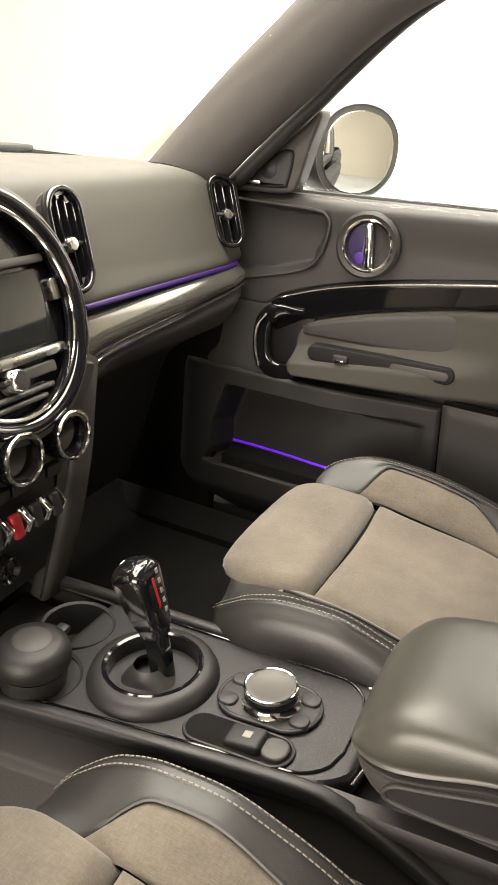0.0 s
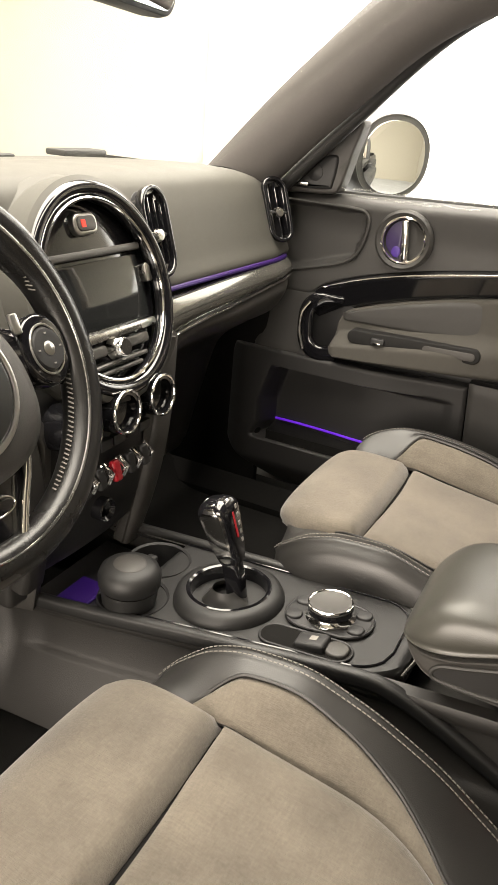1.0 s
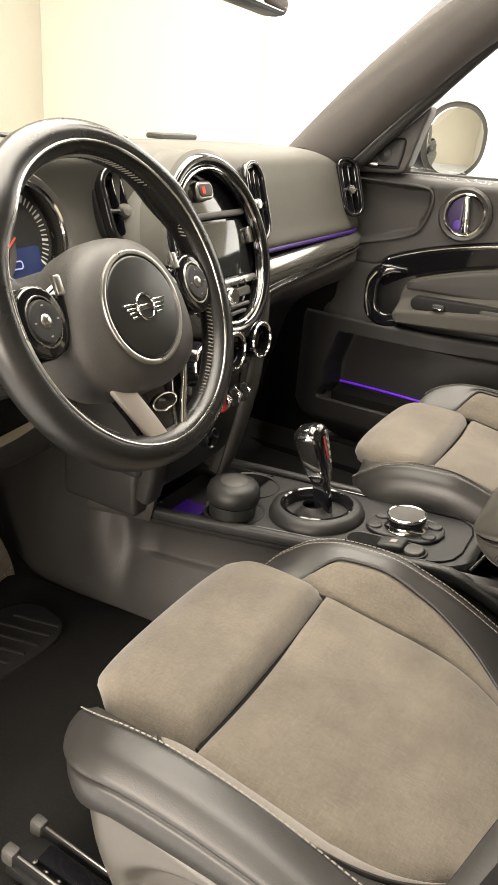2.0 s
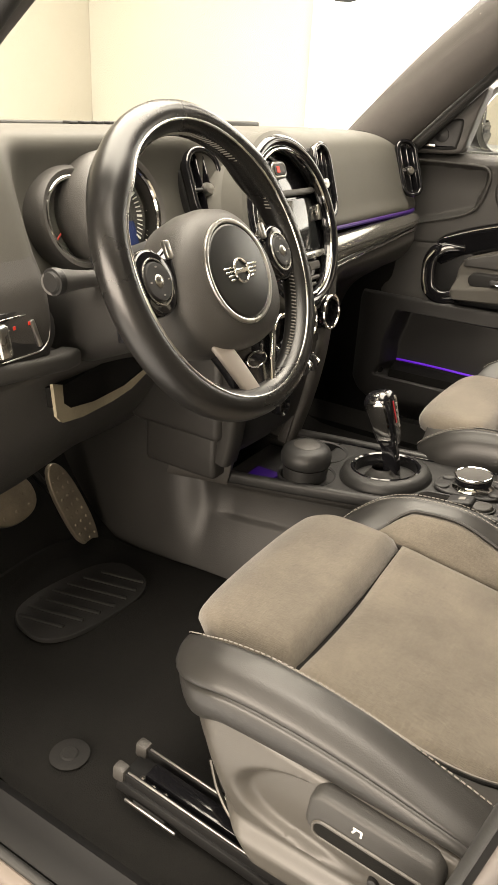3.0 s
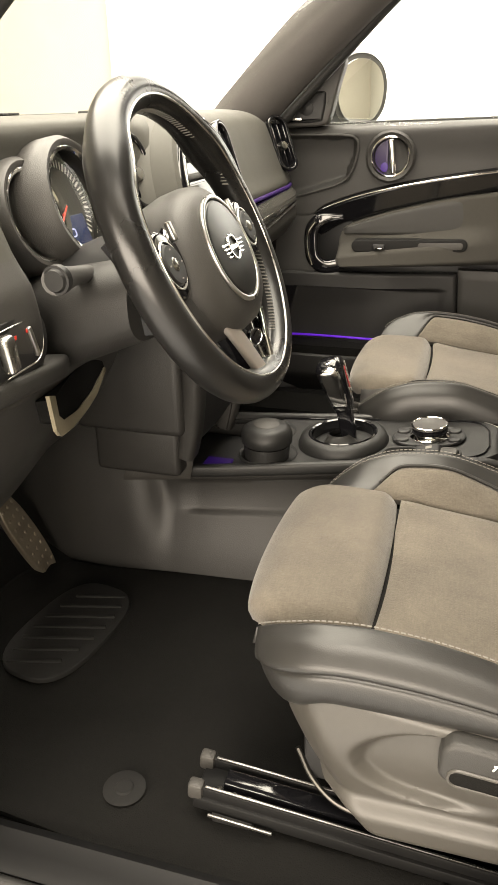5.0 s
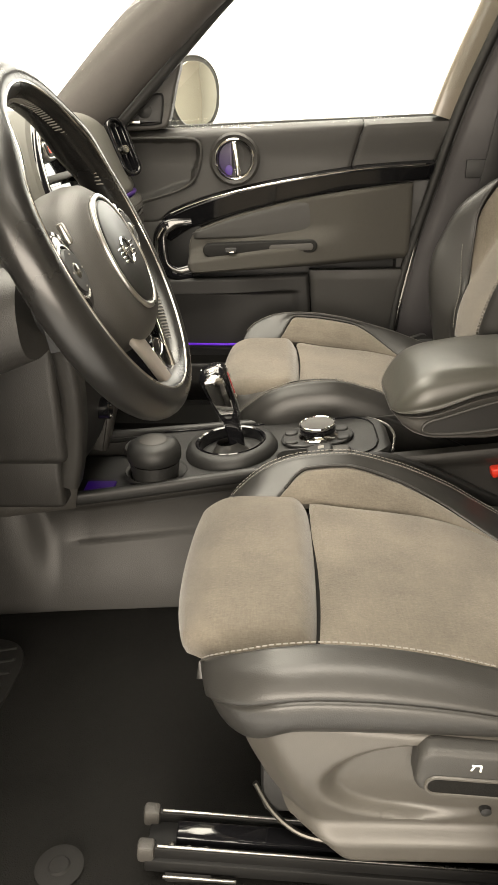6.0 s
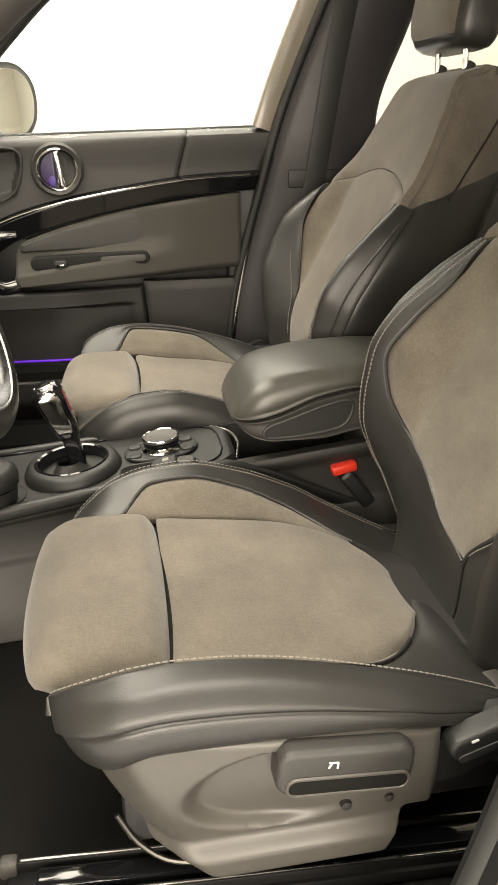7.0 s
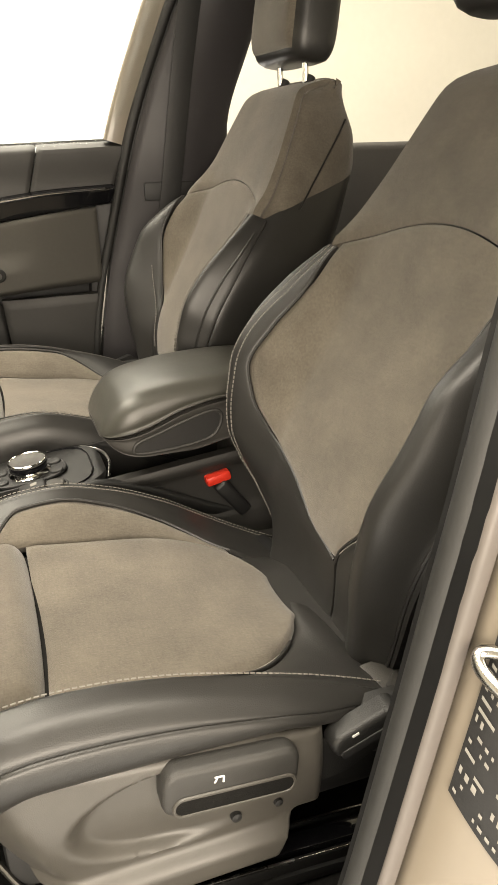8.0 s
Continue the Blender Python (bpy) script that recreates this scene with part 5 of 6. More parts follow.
            w = max(0.0, (u - 0.30) / 0.70)
            draw = 0.0 if outer else 0.022 * ease(0.22, 0.38, -y) * min(1.0, u * 3)
            return s * (0.150 + (q - 0.150) * k - draw), y - 0.026 * f * w ** 2, z
        add("cushion_bolster", panel(bolster, 60, 56, 0.001, 0.003, 0.005, 0.02, flip=s < 0), LEATHER, "black leather side bolster with pale stitching")
        for d in ((-0.006,) if outer else (-0.007, 0.004)):
            path = []
            for i in range(70):
                y = (-0.322 if outer else -0.385) + (0.437 if outer else 0.500) * i / 69
                draw = 0.0 if outer else 0.022 * ease(0.22, 0.38, -y)
                path.append((s * (0.150 + (top + d - 0.150) * nose(y)[1] - draw), y, ridge(y) + 0.0026))
            add("stitching", stitches(path), THREAD)
        add("piping", tube([(s * seam(y), y, slope(seam(y), y) + 0.001) for y in [-0.268 + 0.30 * i / 39 for i in range(40)]], 0.0022, 6), LEATHER)

    # plastic side cover on the outer flank, with the adjuster
    def cover(u, v):
        # u from rear to front, v from top to bottom
        z = 0.674 - 0.174 * v
        y1 = tab(z, (0.500, 0.510, 0.525, 0.550, 0.590, 0.625, 0.651, 0.676), (-0.004, 0.012, 0.028, 0.044, 0.061, 0.075, 0.082, 0.085))
        y = -0.238 + (0.238 + y1) * u
        hi = tab(y, (-0.34, -0.21, -0.05, 0.075), (0.636, 0.649, 0.663, 0.676))
        lo = 0.499 + 0.050 * (1 - ease(-0.212, -0.182, y)) + 0.006 * ease(-0.03, 0.0, y)
        z = hi + (lo - hi) * v
        g = (0.674 - z) / 0.174
        q = 0.246 + 0.010 * math.sin(math.pi * max(0.0, min(1, g * 1.25))) + 0.016 * ease(0.715, 0.83, g) - 0.006 * ease(0.93, 1.0, g) - 0.028 * ease(0.80, 1.0, u) ** 2
        d = ((y + 0.088) / 0.094) ** 2 + ((z - 0.600) / 0.047) ** 2
        return q - 0.013 * (1 - ease(0.62, 1.05, d)) * ease(-0.165, -0.07, y), y, z
    add("side_cover", panel(cover, 84, 60, 0.001, 0.005, 0.010, 0.03, flip=True), SKIRT, "satin grey plastic side cover")
    gm = basis((0.257, -0.143, 0.6265), (0, 1, 0.085), (0, -0.085, 1), (1, 0, 0))
    ad = add("height_adjuster", put(slab(rrect(0.128, 0.050, 0.015, 6), -0.03, 0.010, 0.006), gm), SOFT)
    # flat near-black plate paints the shade inside the deep grip slot
    slot = put(slab(rrect(0.112, 0.017, 0.008, 5), 0.0, 0.0112, 0.001), gm @ Matrix.Translation((-0.003, -0.0135, 0)))
    add("grip_slot_shade", slot, CARPET)
    rim = put(sweep([(x, y, 0.0105) for x, y in rrect(0.114, 0.019, 0.009, 5)], circle(0.0018, 6), (0, 0, 1), True), gm @ Matrix.Translation((-0.003, -0.0135, 0)))
    add("grip_rim", rim, SKIRT)
    mark = join(put(rbox(0.009, 0.002, 0.001, 0.0004, 1), gm @ Matrix.Translation((0.014, 0.013, 0.0106))),
                put(rbox(0.002, 0.007, 0.001, 0.0004, 1), gm @ Matrix.Translation((0.010, 0.0095, 0.0106))),
                put(rbox(0.002, 0.006, 0.001, 0.0004, 1), gm @ Matrix.Translation((0.017, 0.0095, 0.0106)) @ Matrix.Rotation(0.4, 4, "Z")))
    add("adjuster_symbol", mark, WHITE)
    lm = basis((0.254, -0.280, 0.634), (0, -1, 0.36), (0, 0.36, 1), (1, 0, 0))
    lever = add("recline_lever", put(slab(rrect(0.072, 0.026, 0.012, 5), -0.012, 0.010, 0.006), lm), CONSOLE_SKIN)
    # dark plate paints the shade of the lever's slot
    add("grip_slot_shade", put(slab(rrect(0.066, 0.009, 0.004, 5), 0.0, 0.0112, 0.001), lm @ Matrix.Translation((0.002, -0.007, 0))), DARK, parent=lever)
    add("lever_symbol", put(rbox(0.007, 0.003, 0.001, 0.0004, 1), lm @ Matrix.Translation((-0.012, 0.008, 0.0103))), WHITE, parent=lever)
    add("recliner_bracket", put(slab([(0.062, 0.020), (0.030, 0.026), (-0.020, 0.012), (-0.052, -0.006), (-0.056, -0.030), (-0.010, -0.034), (0.050, -0.016)][::-1], -0.020, 0.0, 0.005), basis((0.243, -0.270, 0.612), (0, -1, 0.20), (0, 0.20, 1), (1, 0, 0))), CONSOLE_SKIN)
    add("recliner_cover", put(lathe([(0.0, 0.02), (0.030, 0.018), (0.042, 0.008), (0.046, -0.03)], 28), basis((0.205, -0.33, 0.59), (0, 1, 0), (0, 0, 1), (1, 0, 0))), PLASTIC)

    # backrest panels
    def seam_z(a):
        return 1.005 + 0.055 * (1 - min(1.0, abs(a) / 0.95) ** 2)

    def edge_in(z):
        """Console-side edge of the fabric, running down to a point beside the door-side bolster."""
        return tab(z, (0.585, 0.705, 0.718, 0.732, 0.747, 0.757, 0.768, 0.796, 0.839, 0.885, 0.946, 1.005), (0.34, 0.33, 0.02, -0.14, -0.32, -0.50, -0.67, -0.80, -0.855, -0.835, -0.815, -0.87))

    def edge_out(z):
        return tab(z, (0.585, 0.705, 0.754, 0.80, 0.84, 0.905, 0.982, 1.01), (0.36, 0.35, 0.50, 0.59, 0.65, 0.72, 0.81, 0.87))

    def back_mid(u, v):
        z = 0.705 + (1.005 - 0.705) * v
        a = edge_in(z) + (edge_out(z) - edge_in(z)) * u
        return back_front(a, z + (seam_z(a) - 1.005) * ease(0.55, 1.0, v))
    add("back_insert", panel(back_mid, 40, 60, 0.004, 0.004, 0.008, 0.012, flip=True), FABRIC, "grey-brown fabric back panel")

    def back_top(u, v):
        a = (2 * u - 1)
        return back_front(a, seam_z(a) + 0.002 + (1.258 - seam_z(a)) * v)
    add("shoulder_panel", panel(back_top, 40, 24, 0.004, 0.004, 0.010, 0.05, flip=True), FABRIC)
    for s in (1, -1):
        fabric_edge = edge_out if s > 0 else edge_in

        def wing(u, v):
            z = 0.585 + (1.008 - 0.585) * v
            a0, a1 = fabric_edge(z) + 0.004 * s, s * (1.05 - (0.05 if s > 0 else 0.015) * ease(0.88, 0.98, z))
            return back_front(a0 + (a1 - a0) * u, z)
        add("back_bolster", panel(wing, 30, 64, 0.0015, 0.0015, 0.005, 0.015, flip=s > 0), LEATHER, "black leather back bolster with pale stitching")
        for d in ((0.0,) if s > 0 else (0.905, 0.940)):
            path = [back_front(s * (d - 0.035 * ease(0.86, 0.95, z)) if d else fabric_edge(z) + 0.045, z) for z in [(0.640 if d else 0.72) + (0.365 if d else 0.14) * i / 80 for i in range(81)]]
            add("stitching", stitches([(x - s * 0.0012, y + 0.0038, z + 0.0024) for x, y, z in path], r=0.0008, lift=0.0), THREAD)
        add("piping", tube([back_front(fabric_edge(z) + 0.002 * s, z) for z in [0.705 + 0.30 * i / 60 for i in range(61)]], 0.0022, 6), LEATHER)
        add("flank_seam", tube([back_front(s * 1.02, z) for z in [0.64 + 0.34 * i / 40 for i in range(41)]], 0.0026, 6), LEATHER)
        add("side_seam", tube([back_point(s * (back_half(z, s > 0) + 0.0065), z, -0.058 - 0.046 * (z - 1.036) / 0.182) for z in [1.045 + 0.165 * i / 20 for i in range(21)]], 0.0018, 6), LEATHER)

    # sides and rear shell
    def shell(j, z):
        fw = -0.012 - 0.05 * ease(1.19, 1.262, z) ** 2 - 0.060 * (1 - ease(0.60, 0.80, z))
        thick = tab(z, (0.56, 0.70, 1.0, 1.144, 1.196, 1.23, 1.264), (0.130, 0.140, 0.150, 0.147, 0.132, 0.110, 0.086))
        sec = []
        for sg in (1, -1):
            w = back_half(z, sg > 0)
            p = back_bulge(z) if sg > 0 else console_ridge(z)
            f1 = max(fw + 0.010, 0.58 * p - 0.020 + fw + 0.012) if sg > 0 else p - 0.42 * max(0.0, p) - 0.012 - 0.05 * ease(1.19, 1.262, z) ** 2
            half = [(sg * (w - 0.010), f1), (sg * (w + 0.003), f1 - 0.014), (sg * (w + 0.006), max(f1 - 0.045, 0.025 - thick)), (sg * (w - 0.012), -thick), (sg * w * 0.6, -thick - 0.012)]
            sec += half if sg > 0 else [(0, -thick - 0.015)] + half[::-1]
        q, f = cat(sec, j / 32)
        return back_point(q, z, f)

    def split(j):
        # the leather of the flank rises towards the rear
        j = min(j, 32 - j)
        return 1.006 + 0.030 * ease(0.0, 6.0, j) + 0.105 * ease(5.0, 10.5, j)
    low = [[shell(j, 0.575 + (split(j) - 0.575) * i / 30) for j in range(33)] for i in range(31)]
    high = [[shell(j, split(j) + (1.262 - split(j)) * i / 16) for j in range(33)] for i in range(17)]
    add("back_shell", rings(low, closed=False, caps=False), LEATHER, "black leather side and rear shell")
    add("shoulder_shell", rings(high, closed=False, caps=False), FABRIC)
    add("back_top_cap", panel(lambda u, v: back_point((2 * u - 1) * (0.118 - 0.02 * abs(2 * v - 1) ** 3), 1.258 + 0.004 * math.sin(math.pi * v), -0.045 - 0.045 * v), 20, 8, 0.001, 0.004, 0.01, 0.03, flip=True), FABRIC)

    # headrest
    rows = []
    for i in range(29):
        f = i / 28
        z = -0.088 + 0.176 * f
        k = max(0.0, 1 - abs(2 * f - 1) ** 4.0) ** 0.5
        w, t = (0.122 - 0.012 * f) * (0.80 + 0.20 * k), 0.052 * (0.50 + 0.50 * k)
        rows.append([(w * math.copysign(abs(math.cos(a)) ** 0.42, math.cos(a)), t * math.copysign(abs(math.sin(a)) ** 0.62, math.sin(a)), z) for a in [2 * math.pi * j / 48 for j in range(48)]])
    lean = 0.070 if side < 0 else 0.030
    hx, hy, hz = back_point(0, 1.340, -0.002 + lean)
    hm = Matrix.Translation((hx, hy - 0.016, hz - lean * 0.4 + (0.022 if side < 0 else 0.010))) @ Matrix.Rotation(radians(8), 4, "X")
    add("headrest", put(rings(rows), hm), LEATHER, "black leather headrest shell")
    add("headrest_face", put(panel(lambda u, v: ((2 * u - 1) * (0.108 - 0.008 * v) * (1 - 0.06 * abs(2 * v - 1) ** 4), 0.058 - 0.010 * abs(2 * u - 1) ** 4 - 0.016 * abs(2 * v - 1) ** 4, -0.080 + 0.160 * v), 24, 24, 0.003, 0.010, 0.014, 0.03, flip=True), hm), FABRIC, "grey-brown fabric headrest front")
    for q in (-0.062, 0.062):
        add("headrest_post", tube([back_point(q, 1.23, -0.045), back_point(q, 1.32, -0.020 + lean)], 0.006, 12), CHROME)
        x, y, z = back_point(q, 1.256, -0.040)
        add("post_sleeve", put(lathe([(0.006, 0.005), (0.009, 0.004), (0.010, 0.0), (0.010, -0.02)], 20), Matrix.Translation((x, y, z)) @ Matrix.Rotation(radians(26), 4, "X")), DARK)
    # under frame
    add("cover_plug", put(lathe([(0.0, 0.003), (0.005, 0.002), (0.006, -0.004)], 14), basis((0.256, -0.148, 0.572), (0, 1, 0), (0, 0, 1), (1, 0, 0))), DARK)
    add("cover_plug", put(lathe([(0.0, 0.003), (0.004, 0.002), (0.005, -0.004)], 14), basis((0.256, -0.190, 0.574), (0, 1, 0), (0, 0, 1), (1, 0, 0))), DARK)
    add("slide_lever", tube(smooth_pts([(0.205, 0.066, 0.545), (0.214, 0.048, 0.515), (0.222, 0.020, 0.494), (0.228, -0.02, 0.488)], 16), 0.0030, 8), STEEL)
    add("seat_frame", put(rbox(0.42, 0.42, 0.08, 0.01, 2), Matrix.Translation((0, -0.15, 0.545))), DARK)
    under(seat, *made)
    return seat


DRIVER_SEAT = front_seat(-0.360, -1, "grey-brown fabric and black leather driver's seat on floor rails")
PASSENGER_SEAT = front_seat(0.380, 1, "grey-brown fabric and black leather passenger seat beside the door", 0.013)


def seat_rail(x, label, bright):
    rail = thing("seat_rail", label, "seat rail", (x, 0.0, 0.42), group="seat rails")
    tilt = Matrix.Translation((x, 0.178, 0.480)) @ Matrix.Rotation(radians(4.5), 4, "X")
    kids = []

    def bar(name, w, h, dx, dz, length, mat, r=0.002, y0=0.0, lab=""):
        kids.append(part(name, put(rbox(w, length, h, r, 2), tilt @ Matrix.Translation((dx, y0 - length / 2, dz))), mat, rail, lab))
    bar("lower_channel", 0.060, 0.016, 0.0, -0.018, 0.56, RAIL_BLACK)
    bar("upper_slide", 0.022, 0.024, -0.002, -0.008, 0.50, GLOSS, y0=-0.03)
    for dx in (-0.022, 0.020):
        bar("side_lip", 0.007, 0.018, dx, -0.006, 0.55, RAIL_BLACK, y0=-0.004)
        # lip edges take a paler metal where bright is set
        bar("lip_edge", 0.0030, 0.0024, dx - 0.001, 0.0042, 0.54, SATIN if bright else STEEL, 0.001, -0.012, "brighter steel edge" if bright else "")
        bar("end_cap", 0.015, 0.022, dx, -0.004, 0.018, PLASTIC, 0.004, 0.008)
    bar("stop_strip", 0.003, 0.004, -0.037, -0.022, 0.075, SATIN, 0.001, -0.020) if bright else None
    for y in (-0.02, -0.44):
        bar("rail_foot", 0.046, 0.050, 0.0, -0.048, 0.05, DARK, 0.004, y)
    for k in range(3):
        kids.append(part("rivet", put(lathe([(0.0, 0.004), (0.003, 0.003), (0.0045, 0.0)], 14), tilt @ Matrix.Translation((-0.012, -0.026 - 0.018 * k, -0.008))), STEEL, rail))
    under(rail, *kids)
    return rail


for x in (-0.568, -0.165, 0.175, 0.585):
    seat_rail(x, "dark steel seat slide rail bolted to the carpeted floor", x < -0.5)

# ---- centre console ----
def cons_z(y):
    return 0.6525 - 0.107 * y


def cons_left(y):
    return tab(y, (-0.14, 0.1, 0.40), (-0.045, -0.062, -0.086))


def cons_right(y):
    return tab(y, (-0.14, 0.1, 0.40), (0.128, 0.138, 0.150))


def console():
    c = thing("centre_console", "dark grey centre console with shift surround, cup holders and controls", "centre console", (0.04, 0.1, 0.42))
    k = []

    def add(name, bm, mat, lab="", parent=None):
        ob = part(name, bm, mat, parent or c, lab)
        if not parent:
            k.append(ob)
        return ob

    def top(u, v):
        y = -0.142 + 0.40 * v
        tt = min(1.0, v * 0.40 / 0.055)
        r = 0.055 * (1 - math.sqrt(max(0.0, 1 - (1 - tt) ** 2)))
        a, b = cons_left(y) + r, cons_right(y) - r
        return a + (b - a) * u, y, cons_z(y)
    add("console_top", panel(top, 24, 90, 0.0, 0.006, 0.010, 0.03, flip=False), CONSOLE_SKIN)
    rim_ = []
    for i in range(61):
        y = 0.250 - 0.372 * i / 60
        rim_.append((cons_right(y) - 0.010 - 0.045 * (1 - math.sqrt(max(0.0, 1 - (1 - min(1.0, (y + 0.122) / 0.045)) ** 2))), y, cons_z(y) + 0.0012))
    other = [(cons_left(y) + 0.010 + 0.045 * (1 - math.sqrt(max(0.0, 1 - (1 - min(1.0, (y + 0.122) / 0.045)) ** 2))), y, z) for x, y, z in rim_[::-1]]
    add("top_groove", tube(rim_ + other, 0.0016, 6), GLOSS)
    # tray in front
    add("tray_floor", put(rbox(0.20, 0.16, 0.01, 0.003, 1), Matrix.Translation((0.035, 0.33, 0.575))), DARK)
    for s in (0, 1):
        path = [((cons_left(y) - 0.002) if s == 0 else (cons_right(y) + 0.002), y, cons_z(max(y, -0.12)) - 0.004 - 0.10 * ease(-0.10, -0.40, y)) for y in [-0.42 + 0.86 * i / 40 for i in range(41)]]
        add("console_rail", sweep(path, rrect(0.016, 0.022, 0.006, 3), (0, 0, 1)), CONSOLE_SKIN)

        def flank(u, v):
            y = -0.42 + 1.30 * u
            x = (cons_left(y) - 0.010) if s == 0 else (cons_right(y) + 0.010)
            g = -1 if s == 0 else 1
            z = 0.415 + (cons_z(min(y, 0.42)) - 0.006 + (0.26 * ease(0.40, 0.47, y) if s == 0 else 0.0) - 0.415) * v
            inset = ease(0.60, 0.64, v) * (1 - ease(0.90, 0.94, v)) * ease(0.38, 0.36, y) if s == 0 else 0.0
            x += 0.006 * inset
            return x + g * (0.040 * (1 - v) ** 2 + 0.012 * ease(0.35, 0.6, y) * (1 - v) + 0.006 * math.sin(6 * v)), y, z
        add("console_flank", panel(flank, 90, 48, 0.0, 0.004, 0.008, 0.02, flip=s == 0), FLANK)
    add("rear_chrome", tube(smooth_pts([(-0.02, -0.142, 0.660), (0.04, -0.152, 0.664), (0.10, -0.142, 0.660), (0.128, -0.10, 0.660), (0.134, -0.03, 0.654)], 30), 0.0025, 8), SATIN, "satin metal edge line")
    # cup wells
    for x, y, r in ((-0.030, 0.240, 0.046), (0.070, 0.262, 0.044)):
        m = Matrix.Translation((x, y, cons_z(y)))
        add("cup_holder", put(lathe([(r + 0.006, 0.0), (r + 0.004, 0.006), (r, 0.004), (r - 0.002, -0.05), (0.0, -0.052)], 40), m), DARK)
    # shift surround
    m = Matrix.Translation((0.030, 0.120, cons_z(0.12))) @ Matrix.Rotation(radians(-5), 4, "X")
    add("shift_surround", put(lathe([(0.079, -0.014), (0.0785, 0.004), (0.074, 0.014), (0.066, 0.0185), (0.0595, 0.019)], 60), m), CONSOLE_SKIN)
    add("surround_lip", put(lathe([(0.0600, 0.0192), (0.0580, 0.0205), (0.0545, 0.0190), (0.0535, 0.010), (0.0530, -0.030)], 60), m), GLOSS, "gloss black inner ring")

    def boot(u, v):
        a = 2 * math.pi * u
        r = 0.054 - 0.036 * v
        fold = 0.005 * math.sin(a * 3 + 1.0) * math.sin(math.pi * v)
        return tuple(m @ Vector((r * math.cos(a), r * math.sin(a) + 0.006 * v, -0.018 + 0.034 * v ** 1.4 + fold)))
    add("shift_boot", rings([[boot(i / 48, j / 10) for i in range(48)] for j in range(11)], True, False), LEATHER, "folded black leather boot")
    # controller oval and brake switch
    mz = Matrix.Translation((0.044, -0.024, cons_z(-0.024))) @ Matrix.Rotation(radians(-6), 4, "X") @ Matrix.Rotation(radians(0), 4, "Z")
    oval = rrect(0.074, 0.118, 0.036, 8)
    add("controller_oval", put(slab(oval, -0.01, 0.0055, 0.003), mz), DARK)
    add("oval_rim", put(sweep([(x, y, 0.004) for x, y in oval], circle(0.0026, 8), (0, 0, 1), True), mz), DARK)
    for sy in (-1, 1):
        for sx in (-1, 1):
            add("oval_key", put(slab(rrect(0.020, 0.022, 0.008, 4), 0.0, 0.009, 0.002), mz @ Matrix.Translation((sx * 0.018, sy * 0.043, 0))), DARK)
    bm_ = Matrix.Translation((-0.020, -0.016, cons_z(-0.016))) @ Matrix.Rotation(radians(-6), 4, "X")
    add("brake_recess", put(slab(rrect(0.040, 0.122, 0.0195, 7), -0.01, 0.0030, 0.002), bm_), CARPET)
    add("recess_rim", put(sweep([(x, y, 0.002) for x, y in rrect(0.042, 0.124, 0.0205, 7)], circle(0.0020, 8), (0, 0, 1), True), bm_), DARK)
    br = add("parking_brake_switch", put(rbox(0.031, 0.042, 0.016, 0.005, 3), bm_ @ Matrix.Translation((0, -0.010, 0.004)) @ Matrix.Rotation(radians(-8), 4, "X")), DARK)
    add("brake_sign", put(rbox(0.010, 0.010, 0.001, 0.0004, 1), bm_ @ Matrix.Translation((0, -0.012, 0.0127)) @ Matrix.Rotation(radians(-8), 4, "X")), PRINT, parent=br)
    add("hold_key", put(slab(rrect(0.031, 0.030, 0.013, 6), 0.0, 0.0075, 0.003), bm_ @ Matrix.Translation((0, -0.043, 0.0))), PLASTIC)
    # glowing plate paints the violet light that spreads over the tray floor
    add("tray_glow_pool", put(rbox(0.085, 0.050, 0.004, 0.0015, 1), Matrix.Translation((-0.020, 0.345, 0.5835))), VIOLET_TRAY, "violet pool of light painted on the tray floor")
    add("tunnel_rear", put(rbox(0.20, 0.36, 0.10, 0.02, 3), Matrix.Translation((0.04, -0.31, 0.53))), PLASTIC)
    under(c, *k)
    return c


CONSOLE = console()


def controller():
    c = thing("rotary_controller", "chrome-topped rotary controller knob on the console", "control knob", (0.042, -0.026, cons_z(-0.026)))
    m = Matrix.Translation((0.042, -0.026, cons_z(-0.026) + 0.004)) @ Matrix.Rotation(radians(-6), 4, "X")
    k = [part("skirt", put(lathe([(0.033, 0.0), (0.0335, 0.004), (0.029, 0.008), (0.028, 0.012)], 44), m), CHROME, c),
         part("grip", put(lathe([(0.028, 0.010), (0.030, 0.012), (0.0305, 0.020), (0.0295, 0.023)], 44), m), GLOSS, c),
         part("cap", put(lathe([(0.0, 0.0245), (0.022, 0.0245), (0.0245, 0.025), (0.0285, 0.0245), (0.0302, 0.022), (0.0302, 0.019)], 48), m), CAP, c)]
    k.append(part("cap_ring", put(sweep([(0.0290 * math.cos(t), 0.0290 * math.sin(t), 0.0240) for t in [2 * math.pi * i / 44 for i in range(44)]], circle(0.0018, 8), (0, 0, 1), True), m), CHROME, c, "chrome ring"))
    under(c, *k)


controller()


